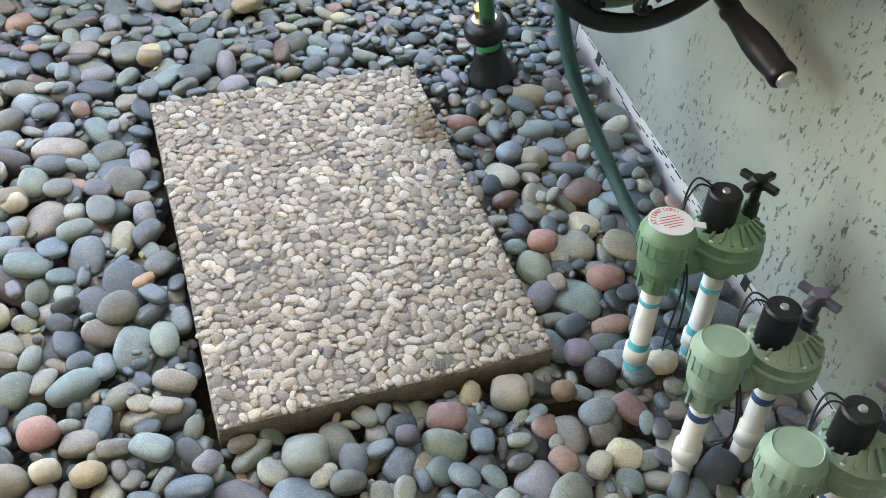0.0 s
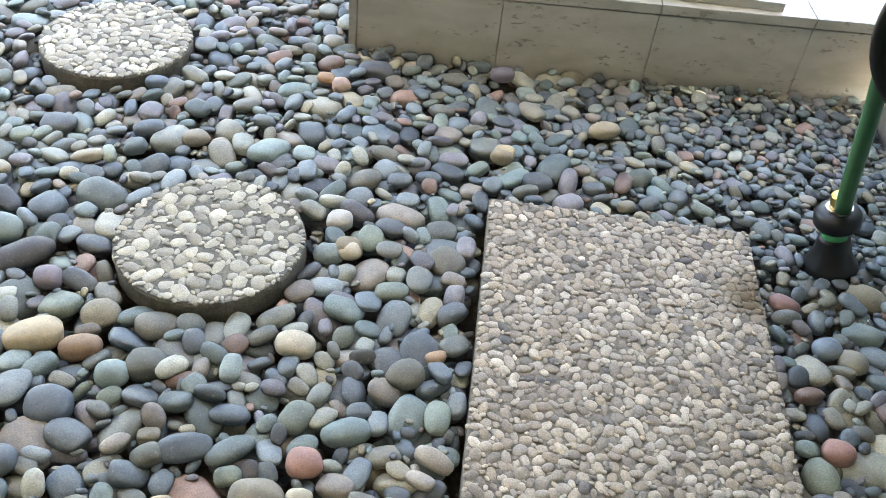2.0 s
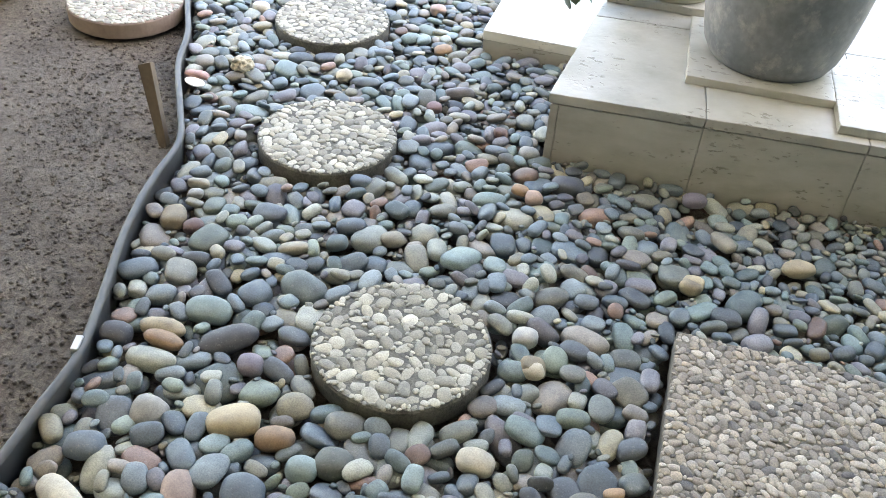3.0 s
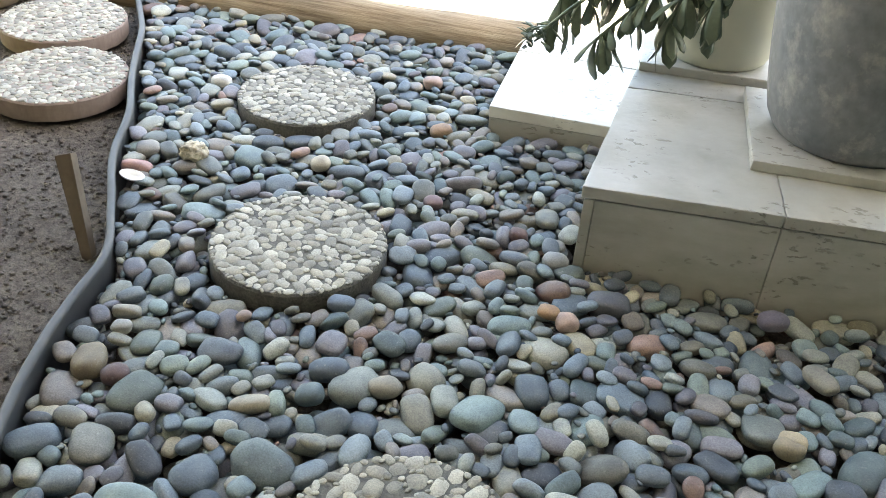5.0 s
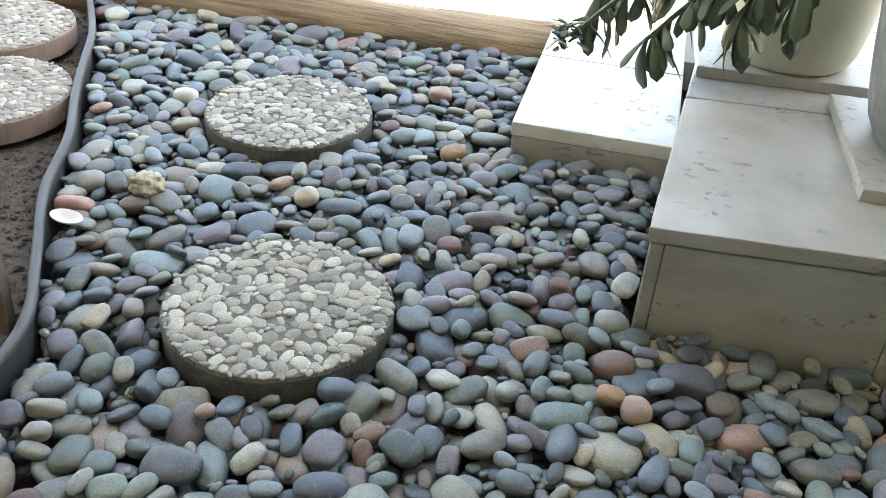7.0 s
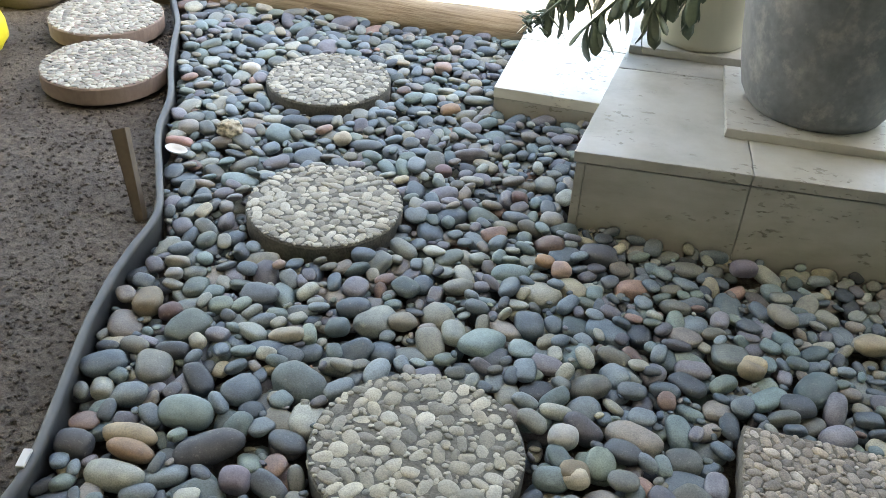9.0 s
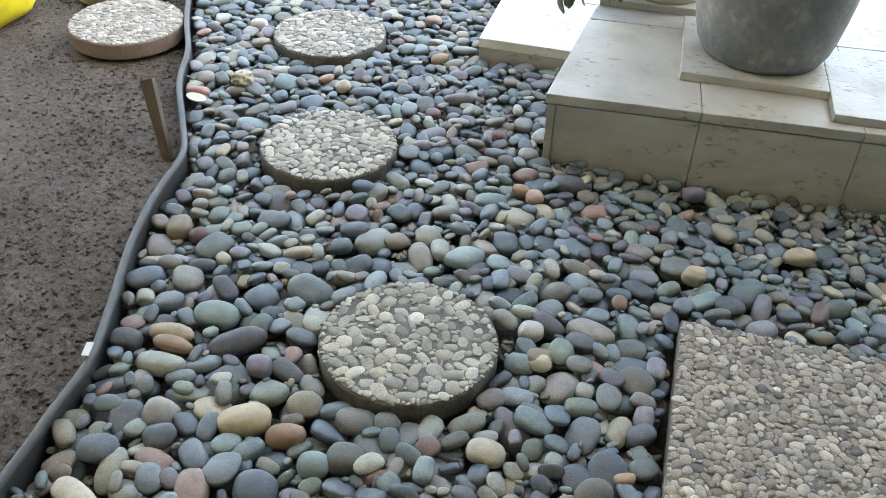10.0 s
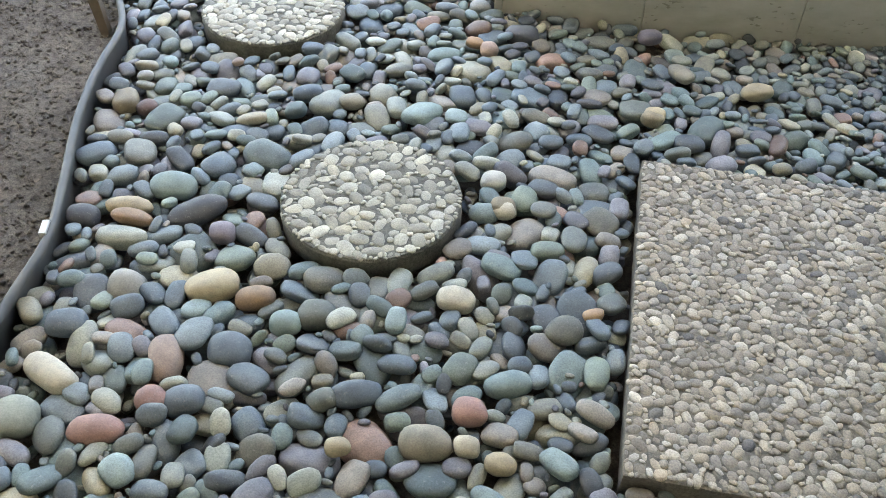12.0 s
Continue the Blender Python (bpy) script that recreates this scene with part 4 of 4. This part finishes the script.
block |= (U > 0.15 * V - 0.002) & (V > -0.002)
block |= (GX > LOW[0] - 0.002) & (GY > LOW[2] - 0.002)
owner = np.full(GX.shape, -1)
stones = []


def grain(x, y):
    """How large the pebbles run at a place."""
    s = 1.0 - 0.14 * min(max((y + 0.2) / 0.5, 0), 1)
    if x > 0.05:
        s *= 1 - 0.38 * min((x - 0.05) / 0.35, 1) * min(max((y + 0.55) / 0.5, 0), 1)
    return s


def settle(x, y, rot, half, share):
    """The height at which a pebble comes to lie, with its footprint."""
    R = float(max(half))
    i0, i1 = int((x - R - X0) / CELL), int((x + R - X0) / CELL) + 2
    j0, j1 = int((y - R - Y0) / CELL), int((y + R - Y0) / CELL) + 2
    if i0 < 0 or j0 < 0 or i1 > GX.shape[0] or j1 > GX.shape[1]:
        return None
    dx, dy = GX[i0:i1, j0:j1] - x, GY[i0:i1, j0:j1] - y
    A = rot @ np.diag(1 / np.array(half) ** 2) @ rot.T
    bq = A[0, 2] * dx + A[1, 2] * dy
    cq = A[0, 0] * dx * dx + 2 * A[0, 1] * dx * dy + A[1, 1] * dy * dy - 1
    disc = bq * bq - A[2, 2] * cq
    foot = disc > 0
    if foot.sum() < 4 or (block[i0:i1, j0:j1] & foot).any():
        return None
    root = np.sqrt(np.where(foot, disc, 0))
    up, low = (-bq + root) / A[2, 2], (-bq - root) / A[2, 2]
    z = np.quantile((land[i0:i1, j0:j1] - low)[foot], share)
    return z, z + up[foot].max(), (i0, i1, j0, j1), foot, up


def lay(x, y, rot, half, z, sl, foot, up, tone):
    i0, i1, j0, j1 = sl
    here, own = land[i0:i1, j0:j1], owner[i0:i1, j0:j1]
    higher = foot & (z + up > here)
    here[higher] = (z + up)[higher]
    own[higher] = len(stones)
    stones.append((random.randrange(14), (x, y, z), rot, half, tone))


def drop(tries, a_of, limit, share, picks):
    for _ in range(tries):
        best = None
        for _ in range(picks):
            y = random.uniform(Y0, 1.40)
            x = random.uniform(float(edge_x(y)), WALL_X + 0.03)
            a = a_of() * grain(x, y)
            b, c = a * random.uniform(0.52, 0.86), a * random.uniform(0.3, 0.5)
            rot = turn_matrix(random.gauss(0, 0.22), random.gauss(0, 0.22), random.uniform(0, math.tau))
            s = settle(x, y, rot, (a, b, c), share)
            if s and (best is None or s[1] - 0.4 * a < best[0]):
                best = (s[1] - 0.4 * a, x, y, rot, (a, b, c), s)
        if best:
            _, x, y, rot, half, (z, top, sl, foot, up) = best
            hollow = 0.026 * min(max((y - 0.12) / 0.3, 0), 1) * min(max((x + 0.3) / 0.3, 0), 1)
            if top < limit - hollow + 0.008 * noise.noise(Vector((x * 5, y * 5, 0))):
                lay(x, y, rot, half, z, sl, foot, up, None)



# ---- pebbles that stand out: x, y, half length, half width, angle ----
TAN_PEBBLES = [
    (-0.646, -0.422, 0.043, 0.032, 32), (-0.847, -0.279, 0.042, 0.021, 2), (-0.225, -0.154, 0.023, 0.021, 14), (0.019, 0.165, 0.022, 0.02, 1),
    (0.217, 0.286, 0.034, 0.022, 27), (-0.984, 0.004, 0.037, 0.026, -63), (0.447, -0.667, 0.024, 0.021, -15), (0.016, 0.154, 0.022, 0.02, -12),
    (-0.156, -0.655, 0.022, 0.017, 5), (-0.372, -0.673, 0.018, 0.014, 19),
]
AMBER_PEBBLES = [
    (-0.570, -0.435, 0.033, 0.023, 9), (-0.829, -0.307, 0.036, 0.018, 0), (-0.358, 0.335, 0.019, 0.014, 3), (-0.056, -0.373, 0.017, 0.012, 22),
    (0.451, -0.706, 0.018, 0.017, -16), (-1.055, 0.757, 0.023, 0.017, 18), (-0.689, 0.883, 0.025, 0.019, 34),
]
PALE_PEBBLES = [
    (-0.774, -0.451, 0.03, 0.03, 4), (-0.930, -0.265, 0.043, 0.038, -61), (-0.253, -0.089, 0.023, 0.021, 13), (-1.221, 0.588, 0.025, 0.021, 34),
    (-1.231, 0.934, 0.025, 0.024, 19), (-0.371, 0.487, 0.024, 0.022, 8), (-0.975, 0.079, 0.016, 0.013, 18),
]
DARK_PEBBLES = [
    (-0.913, -0.317, 0.028, 0.023, 13), (-0.731, -0.266, 0.052, 0.026, 44), (-0.266, 0.401, 0.037, 0.027, 5), (0.514, -0.690, 0.023, 0.022, -15),
]
CREAM_PEBBLES = [
    (-0.267, -0.376, 0.031, 0.023, 7), (-0.808, -0.631, 0.052, 0.023, -23), (-0.260, -0.639, 0.037, 0.026, 13), (0.067, 0.315, 0.031, 0.017, -46),
    (-0.724, -0.008, 0.031, 0.017, 13), (-0.556, 0.087, 0.026, 0.02, 23), (0.381, -0.686, 0.027, 0.026, -15), (0.606, -0.700, 0.023, 0.019, -10),
    (-0.222, -0.164, 0.02, 0.018, -13), (-1.131, 0.606, 0.021, 0.018, 19), (-0.544, 0.941, 0.03, 0.025, 37), (-0.880, 0.661, 0.021, 0.02, 18),
    (-0.988, 0.115, 0.023, 0.014, 18), (-0.204, -0.637, 0.018, 0.016, 11),
]
RED_PEBBLES = [
    (-0.210, -0.579, 0.025, 0.022, 8), (-0.701, -0.709, 0.039, 0.023, 13), (-0.647, -0.647, 0.023, 0.022, 14), (-0.449, 0.542, 0.018, 0.016, 13),
    (0.532, -0.442, 0.024, 0.021, -8), (0.597, -0.537, 0.029, 0.022, -15), (0.504, -0.155, 0.026, 0.02, -13), (-1.206, 0.518, 0.031, 0.02, 18),
]
PINKISH_PEBBLES = [
    (-0.657, -0.573, 0.042, 0.025, -68), (-0.772, 1.117, 0.024, 0.02, 20), (-0.813, 0.162, 0.013, 0.011, 26), (-0.325, 0.323, 0.019, 0.019, 17),
]
PURPLE_PEBBLES = [
    (-0.670, -0.309, 0.022, 0.021, 13), (0.002, 0.445, 0.026, 0.021, 17), (0.500, -0.652, 0.022, 0.021, -16), (0.228, -0.713, 0.016, 0.014, -17),
]
TEAL_PEBBLES = [
    (-0.797, -0.210, 0.043, 0.028, 9), (-0.164, -0.519, 0.037, 0.024, 13), (-0.509, -0.475, 0.025, 0.023, 13), (-0.653, 0.037, 0.021, 0.019, 12),
    (0.116, 0.142, 0.042, 0.029, 62), (0.623, -0.199, 0.033, 0.022, -13),
]
BLUE_PEBBLES = [
    (-0.574, -0.537, 0.033, 0.03, 14), (-0.372, -0.580, 0.038, 0.021, 24), (-0.605, -0.637, 0.032, 0.025, 13), (-0.683, 0.247, 0.024, 0.018, 24),
    (-0.647, 0.096, 0.03, 0.021, 12), (-0.828, -0.541, 0.031, 0.023, 19), (0.558, -0.239, 0.024, 0.022, -4),
]
GREEN_PEBBLES = [
    (-0.469, -0.447, 0.03, 0.027, 13), (-0.415, -0.601, 0.022, 0.018, 31), (-0.822, -0.708, 0.036, 0.034, 14), (0.099, -0.699, 0.03, 0.028, -17),
    (0.220, -0.663, 0.02, 0.019, -16), (0.140, -0.753, 0.024, 0.017, -17),
]
MAROON_PEBBLES = [
    (-0.626, 0.594, 0.019, 0.017, 31), (0.528, -0.757, 0.028, 0.017, -62), (0.286, -0.700, 0.028, 0.02, -17), (-0.932, -0.012, 0.021, 0.019, 21),
]
OLIVE_PEBBLES = [
    (0.650, -0.107, 0.038, 0.027, -13), (0.594, -0.263, 0.023, 0.022, -14),
]
TONES = {"tan": ((0.316, 0.263, 0.177), TAN_PEBBLES), "amber": ((0.266, 0.173, 0.107), AMBER_PEBBLES), "pale": ((0.358, 0.358, 0.338), PALE_PEBBLES),
         "dark": ((0.080, 0.086, 0.099), DARK_PEBBLES), "cream": ((0.360, 0.333, 0.267), CREAM_PEBBLES), "red": ((0.266, 0.154, 0.134), RED_PEBBLES),
         "pinkish": ((0.301, 0.221, 0.188), PINKISH_PEBBLES), "purple": ((0.149, 0.135, 0.168), PURPLE_PEBBLES), "teal": ((0.163, 0.223, 0.230), TEAL_PEBBLES),
         "blue": ((0.124, 0.164, 0.204), BLUE_PEBBLES), "green": ((0.173, 0.193, 0.173), GREEN_PEBBLES), "maroon": ((0.165, 0.105, 0.105), MAROON_PEBBLES),
         "olive": ((0.192, 0.185, 0.145), OLIVE_PEBBLES)}
LANDMARKS = [(*q, tone) for tone, (_, spots) in TONES.items() for q in spots]
random.seed(11)
for x, y, a, b, angle, tone in LANDMARKS:
    half = (a, b, min(b * 0.75, 0.022))
    rot = turn_matrix(random.gauss(0, 0.12), random.gauss(0, 0.12), radians(angle))
    s = settle(x, y, rot, half, 0.9)
    if s:
        z, top, sl, foot, up = s
        lay(x, y, rot, half, z + 0.021 - top, sl, foot, up, tone)
drop(2600, lambda: random.lognormvariate(math.log(0.027), 0.3), -0.006, 0.85, 2)
drop(5200, lambda: min(0.046, random.lognormvariate(math.log(0.032), 0.27)), 0.019, 0.82, 5)
drop(5200, lambda: random.uniform(0.016, 0.028), 0.015, 0.8, 5)
drop(4500, lambda: random.uniform(0.006, 0.014), 0.008, 0.8, 5)
seen = np.bincount(owner[owner >= 0], minlength=len(stones))
bed = thing("pebble_bed", "bed of smooth grey, blue and tan river pebbles", "pebbles", kind="structure")
tones = {}
for tone, ((r, g, b), _) in TONES.items():
    tones[tone] = pebble_material("pebble " + tone, [(0.0, (r, g, b)), (0.5, (r * 0.9, g * 0.92, b * 0.95))], 0.6, 0.3)
shown = [s for s, n in zip(stones, seen) if n >= 3]
named = [s for s in shown if s[4]]
rest = sorted([s for s in shown if not s[4]], key=lambda s: (s[1][0] + 0.35) ** 2 + (s[1][1] + 0.45) ** 2 - 6 * s[3][0])
for tone, mat in tones.items():
    own = [s[:4] for s in named if s[4] == tone]
    if own:
        pieces("pebble", own, FINE, mat, bed, [shape_mesh("pebble", k, mat, FINE) for k in range(14)])
free = 300 - len(named)
pieces("pebble", [s[:4] for s in rest[:free]], FINE, M_PEBBLE, bed, [shape_mesh("pebble", k, M_PEBBLE, FINE) for k in range(14)])
heap("pebbles", [s[:4] for s in rest[free:]], M_PEBBLE, bed, 0.014)

# ---- crumbs of soil ----
rnd = random.Random(9)
crumbs = []
for _ in range(14000):
    y = rnd.uniform(-0.7, 1.3)
    x = float(edge_x(y)) - 0.015 - abs(rnd.gauss(0, 0.35))
    r = 0.001 + 0.0042 * rnd.random() ** 5
    if x > -2.3 and min(math.hypot(x - a, y - b) for a, b in SOIL_ROUNDS) > ROUND_R:
        crumbs.append((rnd.randrange(14), (x, y, SOIL_Z + 0.008 * noise.fractal(Vector((x, y, SOIL_Z)) * 3, 1, 2, 4) + r * 0.3), turn_matrix(0, 0, rnd.uniform(0, 6)), (r, r * 0.8, r * 0.7)))
crumb = heap("soil_crumbs", crumbs, M_SOIL, None, 9, 0.0035)
tagged(crumb, "loose crumbs of dry soil on the ground", "soil", kind="stuff")
